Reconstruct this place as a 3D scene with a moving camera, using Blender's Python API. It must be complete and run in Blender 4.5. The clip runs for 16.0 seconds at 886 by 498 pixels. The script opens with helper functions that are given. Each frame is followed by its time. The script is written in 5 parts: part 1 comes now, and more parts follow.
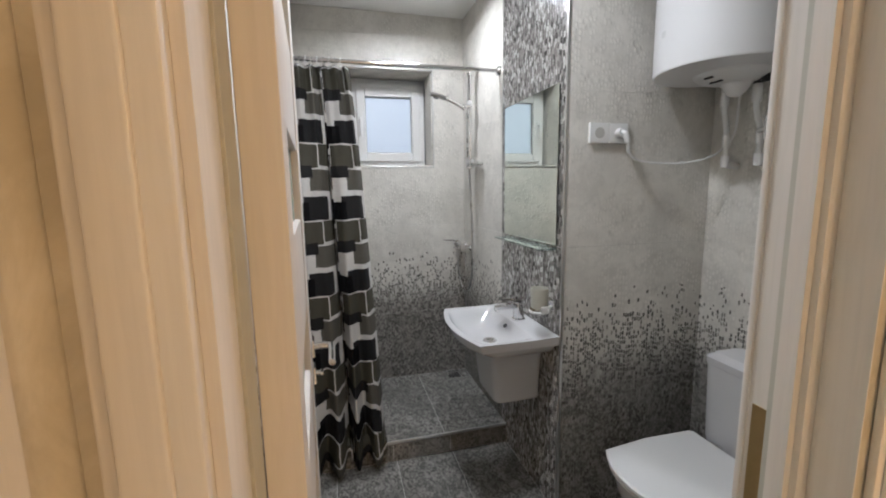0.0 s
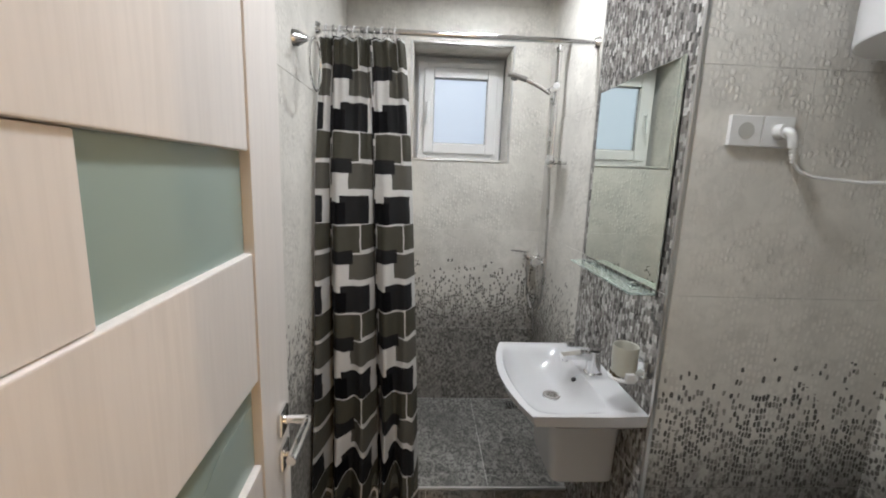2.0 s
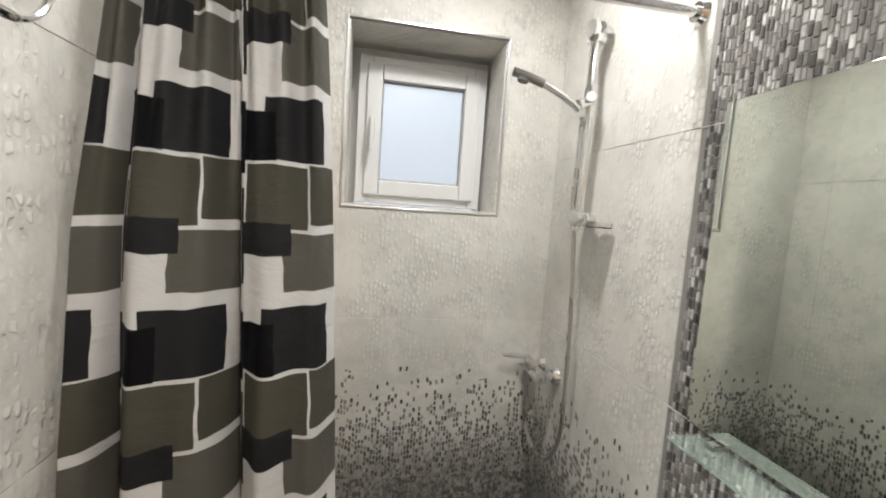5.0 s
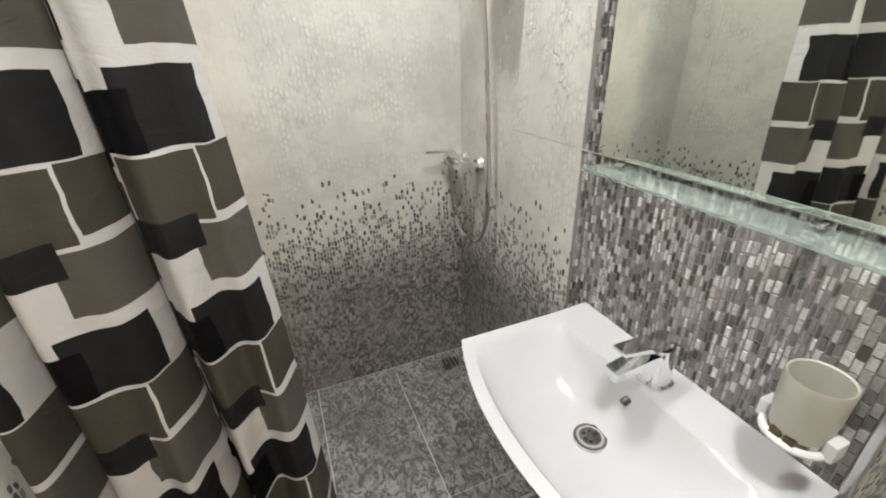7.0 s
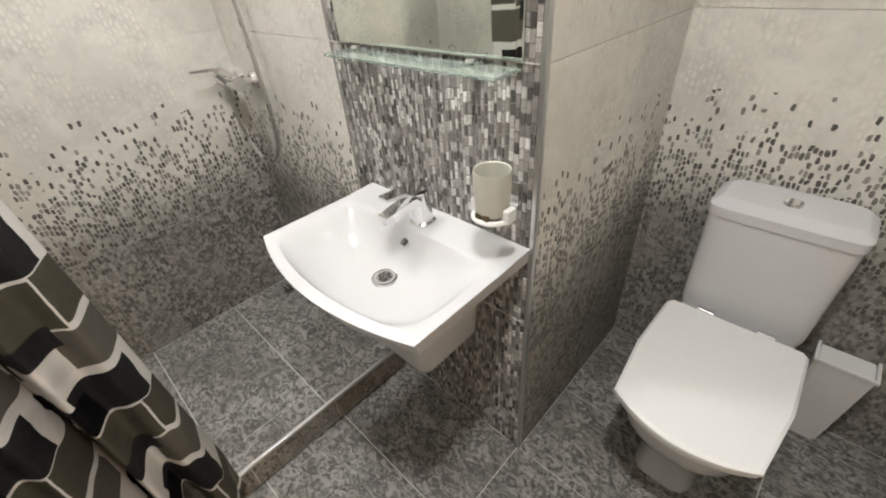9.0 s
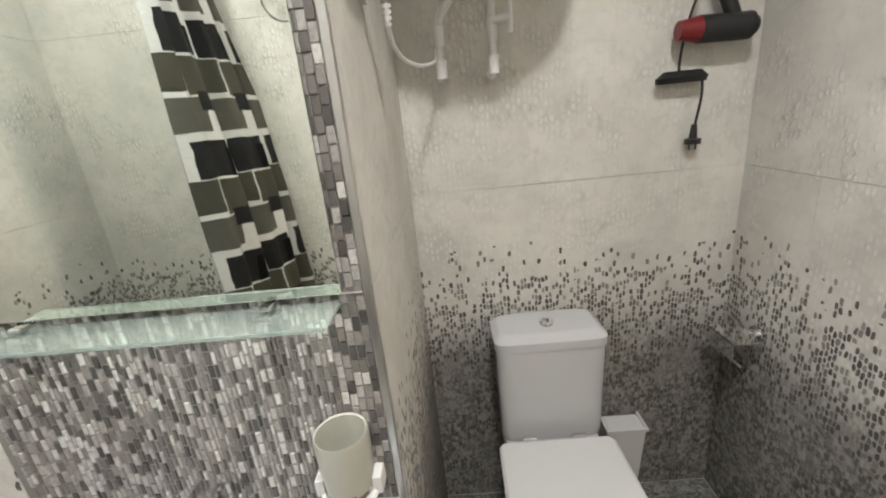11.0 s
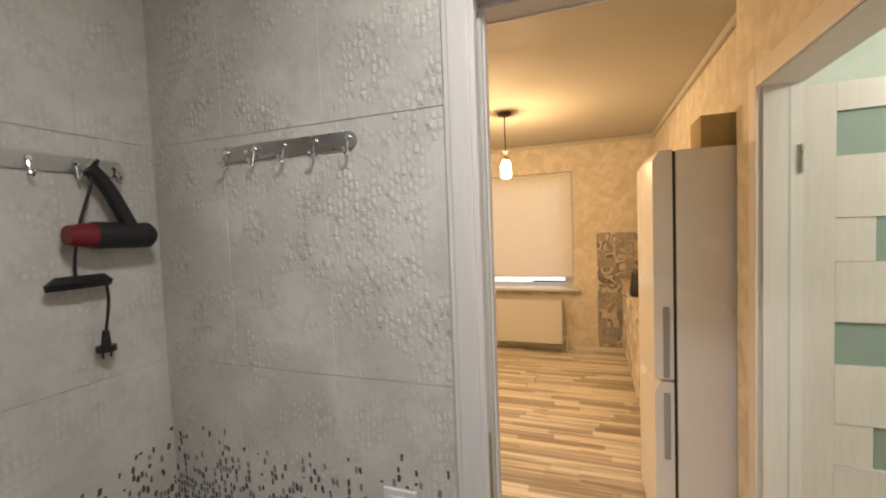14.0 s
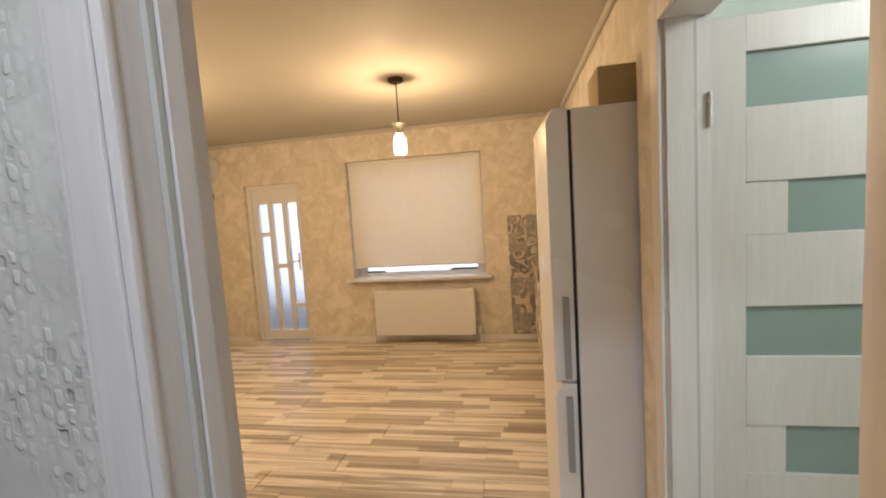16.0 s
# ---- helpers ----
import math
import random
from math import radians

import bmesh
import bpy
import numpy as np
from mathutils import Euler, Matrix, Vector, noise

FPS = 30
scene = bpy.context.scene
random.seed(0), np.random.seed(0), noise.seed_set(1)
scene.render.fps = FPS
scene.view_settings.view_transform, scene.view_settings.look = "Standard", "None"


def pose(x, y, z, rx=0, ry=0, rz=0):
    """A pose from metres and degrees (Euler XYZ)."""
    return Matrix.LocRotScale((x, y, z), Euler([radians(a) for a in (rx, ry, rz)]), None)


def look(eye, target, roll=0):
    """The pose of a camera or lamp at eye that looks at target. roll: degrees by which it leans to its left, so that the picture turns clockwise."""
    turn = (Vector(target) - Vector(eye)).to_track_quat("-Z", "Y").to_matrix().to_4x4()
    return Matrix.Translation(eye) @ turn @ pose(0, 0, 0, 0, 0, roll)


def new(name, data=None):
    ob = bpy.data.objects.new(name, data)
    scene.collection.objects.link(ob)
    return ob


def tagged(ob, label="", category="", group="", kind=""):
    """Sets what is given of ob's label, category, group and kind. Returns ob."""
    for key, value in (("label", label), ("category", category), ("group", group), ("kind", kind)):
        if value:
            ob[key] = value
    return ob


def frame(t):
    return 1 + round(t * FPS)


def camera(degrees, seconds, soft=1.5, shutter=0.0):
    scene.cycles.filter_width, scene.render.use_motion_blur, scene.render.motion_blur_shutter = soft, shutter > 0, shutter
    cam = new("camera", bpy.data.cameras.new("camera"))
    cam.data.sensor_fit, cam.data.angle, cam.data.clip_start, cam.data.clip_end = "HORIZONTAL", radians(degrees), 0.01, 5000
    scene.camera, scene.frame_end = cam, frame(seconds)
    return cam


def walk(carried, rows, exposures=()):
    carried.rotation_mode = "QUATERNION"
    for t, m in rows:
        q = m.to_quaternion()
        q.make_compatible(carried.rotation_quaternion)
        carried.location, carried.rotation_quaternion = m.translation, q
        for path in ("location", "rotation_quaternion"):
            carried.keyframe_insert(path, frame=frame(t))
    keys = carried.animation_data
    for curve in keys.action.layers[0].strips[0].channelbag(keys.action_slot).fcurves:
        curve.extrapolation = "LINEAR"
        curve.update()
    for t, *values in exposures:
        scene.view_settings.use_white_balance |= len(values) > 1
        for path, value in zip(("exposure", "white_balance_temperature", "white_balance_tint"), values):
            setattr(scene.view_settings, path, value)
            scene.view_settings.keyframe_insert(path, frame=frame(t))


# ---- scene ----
cam = camera(94.5, 16.0, 2.0)
PATH = [
    (0, (2.873, 2.95, 1.408), (3.368, 4.867, 1.122), -0.9),
    (0.5, (2.953, 2.956, 1.441), (3.133, 4.915, 1.084), 0.4),
    (1, (3.027, 2.978, 1.456), (3.113, 4.939, 1.074), 1.6),
    (1.5, (3.045, 3.095, 1.464), (3.154, 5.057, 1.094), 1.8),
    (2, (3.059, 3.326, 1.476), (3.156, 5.293, 1.123), 2.1),
    (2.5, (3.065, 3.503, 1.466), (3.11, 5.474, 1.127), 2.0),
    (3, (3.131, 3.71, 1.51), (3.122, 5.687, 1.208), 1.3),
    (3.2, (3.168, 3.783, 1.521), (3.167, 5.765, 1.254), 1.6),
    (5.3, (3.058, 4.284, 1.569), (3.505, 6.224, 1.382), 3.4),
    (5.5, (3.058, 4.298, 1.561), (3.553, 6.219, 1.307), 3.1),
    (6, (3.072, 4.308, 1.499), (3.637, 6.174, 1.056), 2.2),
    (6.5, (3.084, 4.3, 1.433), (3.701, 6.083, 0.771), 0.5),
    (7, (3.092, 4.252, 1.39), (3.739, 5.93, 0.515), -2.4),
    (7.5, (3.059, 4.183, 1.359), (3.779, 5.759, 0.36), -3.1),
    (8, (3.046, 4.128, 1.348), (3.855, 5.595, 0.255), -4.5),
    (8.5, (3.073, 4.056, 1.342), (4.001, 5.414, 0.204), -4.9),
    (9, (3.114, 4.012, 1.331), (4.234, 5.185, 0.161), -5.0),
    (9.2, (3.121, 4.01, 1.327), (4.352, 5.055, 0.147), -4.8),
    (11.3, (3.227, 4.279, 1.428), (5.174, 4.108, 1.003), -5.2),
    (11.5, (3.229, 4.28, 1.483), (5.173, 3.92, 1.179), -4.1),
    (12, (3.247, 4.231, 1.558), (5.185, 3.738, 1.544), -3.3),
    (12.5, (3.238, 4.206, 1.585), (5.135, 3.586, 1.714), -3.1),
    (13, (3.25, 4.222, 1.586), (4.956, 3.2, 1.793), -3.3),
    (13.5, (3.279, 4.234, 1.574), (4.573, 2.713, 1.683), -3.7),
    (14, (3.275, 4.237, 1.517), (3.954, 2.358, 1.417), -2.2),
    (14.5, (3.255, 4.202, 1.483), (3.484, 2.231, 1.231), -1.7),
    (15, (3.219, 4.126, 1.476), (3.303, 2.15, 1.181), -1.6),
    (15.5, (3.15, 3.933, 1.480), (3.308, 1.954, 1.230), -2.4),
    (16, (3.134, 3.752, 1.468), (3.483, 1.791, 1.295), -3.7),
]
# time, stops, kelvin, tint
EXPOSURES = [(0.0, -0.34, 5750, 11), (1.5, -0.28, 5800, 10), (3.0, -0.33, 6150, 10), (5.5, -0.06, 6250, 10), (6.5, 0.14, 6200, 10), (8.0, 0.38, 6300, 10), (9.2, 0.40, 6350, 10), (11.5, 0.22, 6250, 9), (12.5, -0.12, 6300, 9), (13.5, -0.4, 6500, 10), (14.0, -0.46, 6400, 12), (14.5, -0.60, 5750, 11), (15.0, -0.68, 5550, 12), (16.0, -0.66, 5550, 11)]
walk(cam, [(t, look(eye, target, roll)) for t, eye, target, roll in PATH], EXPOSURES)

# ---- world and lights ----
world = bpy.data.worlds.new("sky")
scene.world = world
world.use_nodes = True
wn = world.node_tree
sky = wn.nodes.new("ShaderNodeTexSky")
sky.sky_type, sky.sun_disc, sky.sun_elevation, sky.sun_rotation = "NISHITA", False, radians(35), radians(200)
wn.links.new(sky.outputs[0], wn.nodes["Background"].inputs[0])
wn.nodes["Background"].inputs[1].default_value = 0.12

sun = new("sun", bpy.data.lights.new("sun", "SUN"))
sun.data.energy, sun.data.angle, sun.data.color = 0.8, radians(12), (1, 0.96, 0.9)
sun.matrix_world = look((0, 0, 10), (3, 6, 4))

BATH_LAMP, SHOWER_LAMP, KITCHEN_LAMP, UNSEEN_LAMP, ROOM_FILL = 18, 13.5, 60, 95, 60


def point_lamp(name, at, watts, colour, radius):
    ob = new(name, bpy.data.lights.new(name, "POINT"))
    ob.location, ob.data.energy, ob.data.color, ob.data.shadow_soft_size = at, watts, colour, radius
    return ob


def ceiling_disc(name, at, watts, colour, size):
    ob = new(name, bpy.data.lights.new(name, "AREA"))
    ob.data.shape, ob.data.size, ob.data.energy, ob.data.color = "DISK", size, watts, colour
    ob.location, ob.data.spread = at, radians(162)
    return ob


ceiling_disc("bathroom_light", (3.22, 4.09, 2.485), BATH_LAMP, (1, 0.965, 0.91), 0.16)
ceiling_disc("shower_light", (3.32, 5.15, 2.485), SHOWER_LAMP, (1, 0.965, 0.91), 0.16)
# no second lamp is seen; this one is added to lift walls and floor
point_lamp("second_kitchen_light", (5.9, 1.6, 1.985), UNSEEN_LAMP, (1, 0.62, 0.28), 0.045)
point_lamp("kitchen_light", (3.94, 0.75, 1.985), KITCHEN_LAMP, (1, 0.62, 0.28), 0.045)
# unseen fill lamp, added to brighten door_2 and the refrigerator's side
point_lamp("bedroom_light", (1.5, 3.2, 2.3), ROOM_FILL, (1, 0.93, 0.8), 0.1)

# ---- materials ----


class Nodes:
    """A short hand for one material's node tree."""

    def __init__(self, name, rough=0.5, metal=0.0, spec=0.5):
        self.material = bpy.data.materials.new(name)
        self.material.use_nodes = True
        self.tree = self.material.node_tree
        self.bsdf = self.tree.nodes["Principled BSDF"]
        self.put("Roughness", rough), self.put("Metallic", metal), self.put("Specular IOR Level", spec)

    def wire(self, socket, value):
        if isinstance(value, bpy.types.NodeSocket):
            self.tree.links.new(value, socket)
        elif isinstance(value, tuple) and len(value) == 3 and socket.type == "RGBA":
            socket.default_value = (*value, 1)
        else:
            socket.default_value = value

    def put(self, name, value):
        self.wire(self.bsdf.inputs[name], value)

    def node(self, kind, **values):
        n = self.tree.nodes.new(kind)
        for key, value in values.items():
            self.wire(n.inputs[key.replace("_", " ")], value)
        return n

    def math(self, op, a, b=0.0, c=0.0, clamp=False):
        n = self.tree.nodes.new("ShaderNodeMath")
        n.operation, n.use_clamp = op, clamp
        for socket, value in zip(n.inputs, (a, b, c)):
            self.wire(socket, value)
        return n.outputs[0]

    def ramp(self, value, low, high, to_low=0.0, to_high=1.0):
        n = self.tree.nodes.new("ShaderNodeMapRange")
        n.interpolation_type = "SMOOTHSTEP"
        for socket, v in zip(n.inputs, (value, low, high, to_low, to_high)):
            self.wire(socket, v)
        return n.outputs[0]

    def mix(self, factor, a, b, mode="MIX"):
        n = self.tree.nodes.new("ShaderNodeMix")
        n.data_type, n.blend_type = "RGBA", mode
        self.wire(n.inputs[0], factor), self.wire(n.inputs[6], a), self.wire(n.inputs[7], b)
        return n.outputs[2]

    def place(self):
        n = self.tree.nodes.new("ShaderNodeNewGeometry")
        x = self.tree.nodes.new("ShaderNodeSeparateXYZ")
        self.tree.links.new(n.outputs["Position"], x.inputs[0])
        return n.outputs["Position"], x.outputs[0], x.outputs[1], x.outputs[2]

    def join(self, x, y, z=0.0):
        n = self.tree.nodes.new("ShaderNodeCombineXYZ")
        for socket, value in zip(n.inputs, (x, y, z)):
            self.wire(socket, value)
        return n.outputs[0]

    def noise(self, where, scale, detail=3.0, rough=0.55, warp=0.0):
        n = self.node("ShaderNodeTexNoise", Vector=where, Scale=scale, Detail=detail, Roughness=rough, Distortion=warp)
        return n.outputs[0]

    def white(self, where):
        n = self.tree.nodes.new("ShaderNodeTexWhiteNoise")
        self.wire(n.inputs["Vector"], where)
        return n.outputs[0]

    def random(self):
        return self.tree.nodes.new("ShaderNodeObjectInfo").outputs["Random"]

    def bump(self, height, strength=0.3, distance=0.002):
        n = self.node("ShaderNodeBump", Height=height, Strength=strength, Distance=distance)
        self.put("Normal", n.outputs[0])

    def cells(self, u, z, wide, high):
        """Upright running-bond cells: a random number for each, the mask of its rounded face, and a soft dome."""
        a = self.math("DIVIDE", u, wide)
        col = self.math("FLOOR", a)
        b = self.math("ADD", self.math("DIVIDE", z, high), self.white(self.join(col, 3.7)))
        row = self.math("FLOOR", b)
        da = self.math("MULTIPLY", self.math("SUBTRACT", self.math("FRACT", a), 0.5), 2.25)
        db = self.math("MULTIPLY", self.math("SUBTRACT", self.math("FRACT", b), 0.5), 2.15)
        far = self.math("ADD", self.math("POWER", self.math("ABSOLUTE", da), 3.0), self.math("POWER", self.math("ABSOLUTE", db), 4.0))
        size = self.math("ADD", 0.35, self.math("MULTIPLY", self.white(self.join(col, row, 2.0)), 0.65))
        return self.white(self.join(col, row)), self.math("LESS_THAN", far, size), self.ramp(far, size, 0.0)


def plain(name, colour, rough=0.5, metal=0.0, grain=0.04, scale=60, bumpy=0.0, spec=0.5):
    """Paint, plastic, metal: one colour with a little grain and uneven gloss."""
    n = Nodes(name, rough, metal, spec)
    where = n.place()[0]
    f = n.noise(where, scale, 4)
    g = n.noise(where, scale / 12, 3)
    dark = tuple(c * (1 - 3 * grain) for c in colour)
    n.put("Base Color", n.mix(n.math("MULTIPLY", f, g), colour, dark))
    n.put("Roughness", n.ramp(g, 0.3, 0.7, rough * 0.85, rough * 1.25))
    if bumpy:
        n.bump(f, bumpy, 0.001)
    return n.material


LIGHT, MIDDLE, DARK = (0.62, 0.60, 0.555), (0.25, 0.236, 0.215), (0.070, 0.066, 0.060)


def wall_tile(name, kind):
    """Glazed concrete-look tile; kind 0 pale with embossed pebbles, 1 pale above with printed chips thickening downwards, 2 dark."""
    n = Nodes(name, 0.55)
    where, x, y, z = n.place()
    u = n.math("ADD", x, y)
    wob = n.math("MULTIPLY", n.math("SUBTRACT", n.noise(where, 38, 2), 0.5), 0.017)
    wob2 = n.math("MULTIPLY", n.math("SUBTRACT", n.noise(where, 29, 2, 0.5, 0.4), 0.5), 0.022)
    cell, face = n.cells(n.math("ADD", u, n.math("MULTIPLY", wob, 0.7)), n.math("ADD", z, n.math("MULTIPLY", wob2, 0.7)), 0.0112, 0.0205)[:2]
    lot, _, dome = n.cells(n.math("ADD", u, wob), n.math("ADD", z, wob2), 0.0150, 0.0225)
    fine, cloud = n.noise(where, 75, 5), n.noise(where, 4.5, 4, 0.6, 0.4)
    pale = n.mix(n.ramp(cloud, 0.3, 0.7), tuple(c * 0.86 for c in LIGHT), tuple(min(c * 1.08, 1) for c in LIGHT))
    pale = n.mix(n.math("MULTIPLY", n.ramp(n.noise(where, 22, 4, 0.65, 0.8), 0.46, 0.70), 0.28), pale, tuple(c * 0.66 for c in LIGHT))
    drift = n.ramp(n.noise(where, 2.6, 4, 0.65, 1.2), 0.38, 0.62, 0.0, 1.0)
    drift = n.math("MULTIPLY", drift, n.ramp(n.noise(where, 15, 3, 0.6, 0.5), 0.36, 0.60, 0.08, 1.0))
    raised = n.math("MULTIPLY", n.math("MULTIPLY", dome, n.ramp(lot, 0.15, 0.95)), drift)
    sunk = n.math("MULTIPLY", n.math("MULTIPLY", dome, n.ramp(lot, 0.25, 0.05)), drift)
    # relief shading put into the colour: raised tops lighter, sunk ones and gaps darker
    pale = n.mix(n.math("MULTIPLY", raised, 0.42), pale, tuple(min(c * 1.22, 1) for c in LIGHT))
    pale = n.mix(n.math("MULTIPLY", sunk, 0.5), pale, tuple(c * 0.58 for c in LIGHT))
    gap_shade = n.math("MULTIPLY", n.math("MULTIPLY", n.math("SUBTRACT", 1.0, dome), drift), 0.34)
    pale = n.mix(gap_shade, pale, tuple(c * 0.62 for c in LIGHT))
    grain = n.ramp(n.noise(where, 48, 4, 0.7, 1.0), 0.38, 0.62)
    night = n.mix(grain, (0.092, 0.088, 0.080), (0.29, 0.278, 0.255))
    night = n.mix(n.math("MULTIPLY", n.ramp(cloud, 0.42, 0.66), 0.55), night, (0.27, 0.26, 0.24))
    patch = n.ramp(n.noise(where, 5.0, 4, 0.6, 0.8), 0.40, 0.58, 0.25, 1.0)
    night = n.mix(n.math("MULTIPLY", n.math("MULTIPLY", face, n.math("LESS_THAN", cell, 0.38)), n.math("MULTIPLY", patch, 0.75)), night, (0.045, 0.042, 0.037))
    night = n.mix(n.math("MULTIPLY", n.math("MULTIPLY", face, n.math("GREATER_THAN", cell, 0.80)), n.math("MULTIPLY", patch, 0.5)), night, (0.40, 0.38, 0.345))
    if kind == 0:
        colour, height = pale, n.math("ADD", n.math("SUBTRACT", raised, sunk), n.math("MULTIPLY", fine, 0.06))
    elif kind == 2:
        colour, height = night, n.math("ADD", n.math("MULTIPLY", dome, n.math("MULTIPLY", patch, 0.5)), n.math("MULTIPLY", fine, 0.35))
    else:
        share = n.math("MULTIPLY", n.ramp(z, 1.03, 0.68, 0.0, 0.74), n.ramp(cloud, 0.3, 0.7, 0.8, 1.2))
        ground = n.mix(n.math("MULTIPLY", n.ramp(z, 0.80, 0.57), n.ramp(cloud, 0.2, 0.65, 0.6, 1.0)), pale, night)
        printed = n.math("MULTIPLY", face, n.math("LESS_THAN", cell, share))
        tone = n.mix(n.ramp(n.white(n.join(cell, 1.3)), 0.35, 0.95), DARK, MIDDLE)
        colour = n.mix(n.math("MULTIPLY", printed, n.ramp(fine, 0.25, 0.5, 0.72, 1.0)), ground, tone)
        height = n.math("ADD", n.math("MULTIPLY", printed, -0.6), n.math("ADD", n.math("MULTIPLY", fine, 0.25), n.math("MULTIPLY", raised, 0.7)))
    n.put("Base Color", n.mix(n.math("MULTIPLY", n.random(), 0.10), colour, n.mix(1.0, colour, (0.6, 0.6, 0.6), "MULTIPLY")))
    n.put("Roughness", n.ramp(cloud, 0.3, 0.7, 0.54, 0.70))
    n.bump(height, 0.7, 0.0032 if kind == 0 else 0.0018)
    return n.material


def floor_tile(name):
    """Dark stone-look floor tile, mottled with short flakes."""
    n = Nodes(name, 0.48)
    where, x, y, z = n.place()
    flake = n.ramp(n.noise(n.join(n.math("MULTIPLY", x, 1.5), y, z), 29, 5, 0.72, 1.5), 0.41, 0.60)
    speck = n.ramp(n.noise(where, 120, 3, 0.6, 0.5), 0.42, 0.64)
    cloud = n.noise(where, 6, 4, 0.6, 0.6)
    base = n.mix(flake, (0.058, 0.057, 0.053), (0.33, 0.323, 0.30))
    base = n.mix(n.math("MULTIPLY", speck, 0.15), base, (0.42, 0.41, 0.38))
    base = n.mix(n.ramp(cloud, 0.30, 0.60, 0.55, 0.0), base, (0.085, 0.082, 0.075))
    n.put("Base Color", n.mix(n.math("MULTIPLY", n.random(), 0.25), base, n.mix(1.0, base, (0.55, 0.55, 0.55), "MULTIPLY")))
    n.put("Roughness", n.ramp(cloud, 0.3, 0.7, 0.40, 0.58))
    n.bump(n.math("ADD", flake, n.math("MULTIPLY", speck, 0.4)), 0.35, 0.0016)
    return n.material


def chips(name, single_chip=False):
    """Mosaic chips, each with a tone of its own."""
    n = Nodes(name, 0.22)
    geo = n.tree.nodes.new("ShaderNodeNewGeometry")
    r = n.random() if single_chip else geo.outputs["Random Per Island"]
    ramp = n.tree.nodes.new("ShaderNodeValToRGB")
    ramp.color_ramp.interpolation = "CONSTANT"
    tones = [(0.0, (0.075, 0.072, 0.068)), (0.14, (0.19, 0.18, 0.17)), (0.32, (0.27, 0.255, 0.24)), (0.50, (0.36, 0.34, 0.325)), (0.64, (0.13, 0.12, 0.115)), (0.74, (0.46, 0.445, 0.425)), (0.88, (0.62, 0.61, 0.59))]
    while len(ramp.color_ramp.elements) < len(tones):
        ramp.color_ramp.elements.new(0.5)
    for e, (p, c) in zip(ramp.color_ramp.elements, tones):
        e.position, e.color = p, (*c, 1)
    n.wire(ramp.inputs[0], r)
    fine = n.noise(geo.outputs["Position"], 150, 4)
    n.put("Base Color", n.mix(n.ramp(fine, 0.35, 0.8, 0.0, 0.45), ramp.outputs[0], (0.10, 0.095, 0.09)))
    n.put("Roughness", n.ramp(n.white(n.join(r, 0.5)), 0.0, 1.0, 0.12, 0.45))
    n.bump(fine, 0.2, 0.001)
    return n.material


def wood_white(name, colour):
    """Ash-look laminate of doors and casings, with faint upright grain."""
    n = Nodes(name, 0.42)
    where, x, y, z = n.place()
    grain = n.noise(n.join(n.math("MULTIPLY", x, 60), n.math("MULTIPLY", y, 60), n.math("MULTIPLY", z, 3.5)), 1.6, 5, 0.6, 0.5)
    broad = n.noise(n.join(n.math("MULTIPLY", x, 8), n.math("MULTIPLY", y, 8), n.math("MULTIPLY", z, 1.2)), 1.5, 3)
    c = n.mix(n.ramp(grain, 0.35, 0.7), colour, tuple(v * 0.93 for v in colour))
    n.put("Base Color", n.mix(n.math("MULTIPLY", n.ramp(broad, 0.4, 0.7), 0.4), c, tuple(v * 0.88 for v in colour)))
    n.bump(grain, 0.12, 0.0008)
    return n.material


def plaster(name, a, b, scale=5):
    n = Nodes(name, 0.75)
    where = n.place()[0]
    f = n.noise(where, scale, 6, 0.65, 1.2)
    g = n.noise(where, scale * 6, 5)
    c = n.mix(n.ramp(f, 0.35, 0.68), a, b)
    n.put("Base Color", n.mix(n.math("MULTIPLY", n.ramp(g, 0.45, 0.8), 0.3), c, tuple(v * 0.75 for v in a)))
    n.bump(n.math("ADD", f, n.math("MULTIPLY", g, 0.4)), 0.3, 0.003)
    return n.material


def planks():
    """Streaked laminate boards running along x."""
    n = Nodes("laminate_board", 0.36)
    where, x, y, z = n.place()
    r = n.random()
    shift = n.math("MULTIPLY", r, 37.0)
    streak = n.noise(n.join(n.math("ADD", n.math("MULTIPLY", x, 0.8), shift), n.math("MULTIPLY", y, 24), shift), 1.25, 4, 0.6, 0.6)
    strip = n.math("FLOOR", n.math("MULTIPLY", y, 15.8))
    band = n.white(n.join(strip, n.math("FLOOR", n.math("ADD", n.math("MULTIPLY", x, 1.7), n.math("MULTIPLY", n.white(n.join(strip, 5.5)), 9))), 0.3))
    c = n.mix(n.ramp(band, 0.35, 0.95), (0.86, 0.80, 0.69), (0.47, 0.41, 0.325))
    c = n.mix(n.math("MULTIPLY", n.ramp(streak, 0.46, 0.62), n.ramp(band, 0.0, 0.7, 0.45, 0.9)), c, (0.30, 0.25, 0.19))
    fine = n.noise(n.join(n.math("MULTIPLY", x, 6), n.math("MULTIPLY", y, 160)), 1.0, 4)
    n.put("Base Color", n.mix(n.math("MULTIPLY", fine, 0.18), c, (0.27, 0.22, 0.17)))
    n.bump(fine, 0.08, 0.0008)
    return n.material


CLOTH_RECTS = [  # left, top, right, bottom, tone: blocks of the printed repeat, later ones on top
    (0.088, 0.000, 0.274, 0.138, 2), (0.010, 0.148, 0.210, 0.288, 1), (0.000, 0.034, 0.122, 0.141, 0), (0.322, 0.015, 0.360, 0.170, 0), (0.218, 0.142, 0.336, 0.274, 1),
    (0.142, 0.296, 0.322, 0.424, 3), (0.000, 0.274, 0.164, 0.344, 2), (0.342, 0.200, 0.360, 0.410, 2),
]
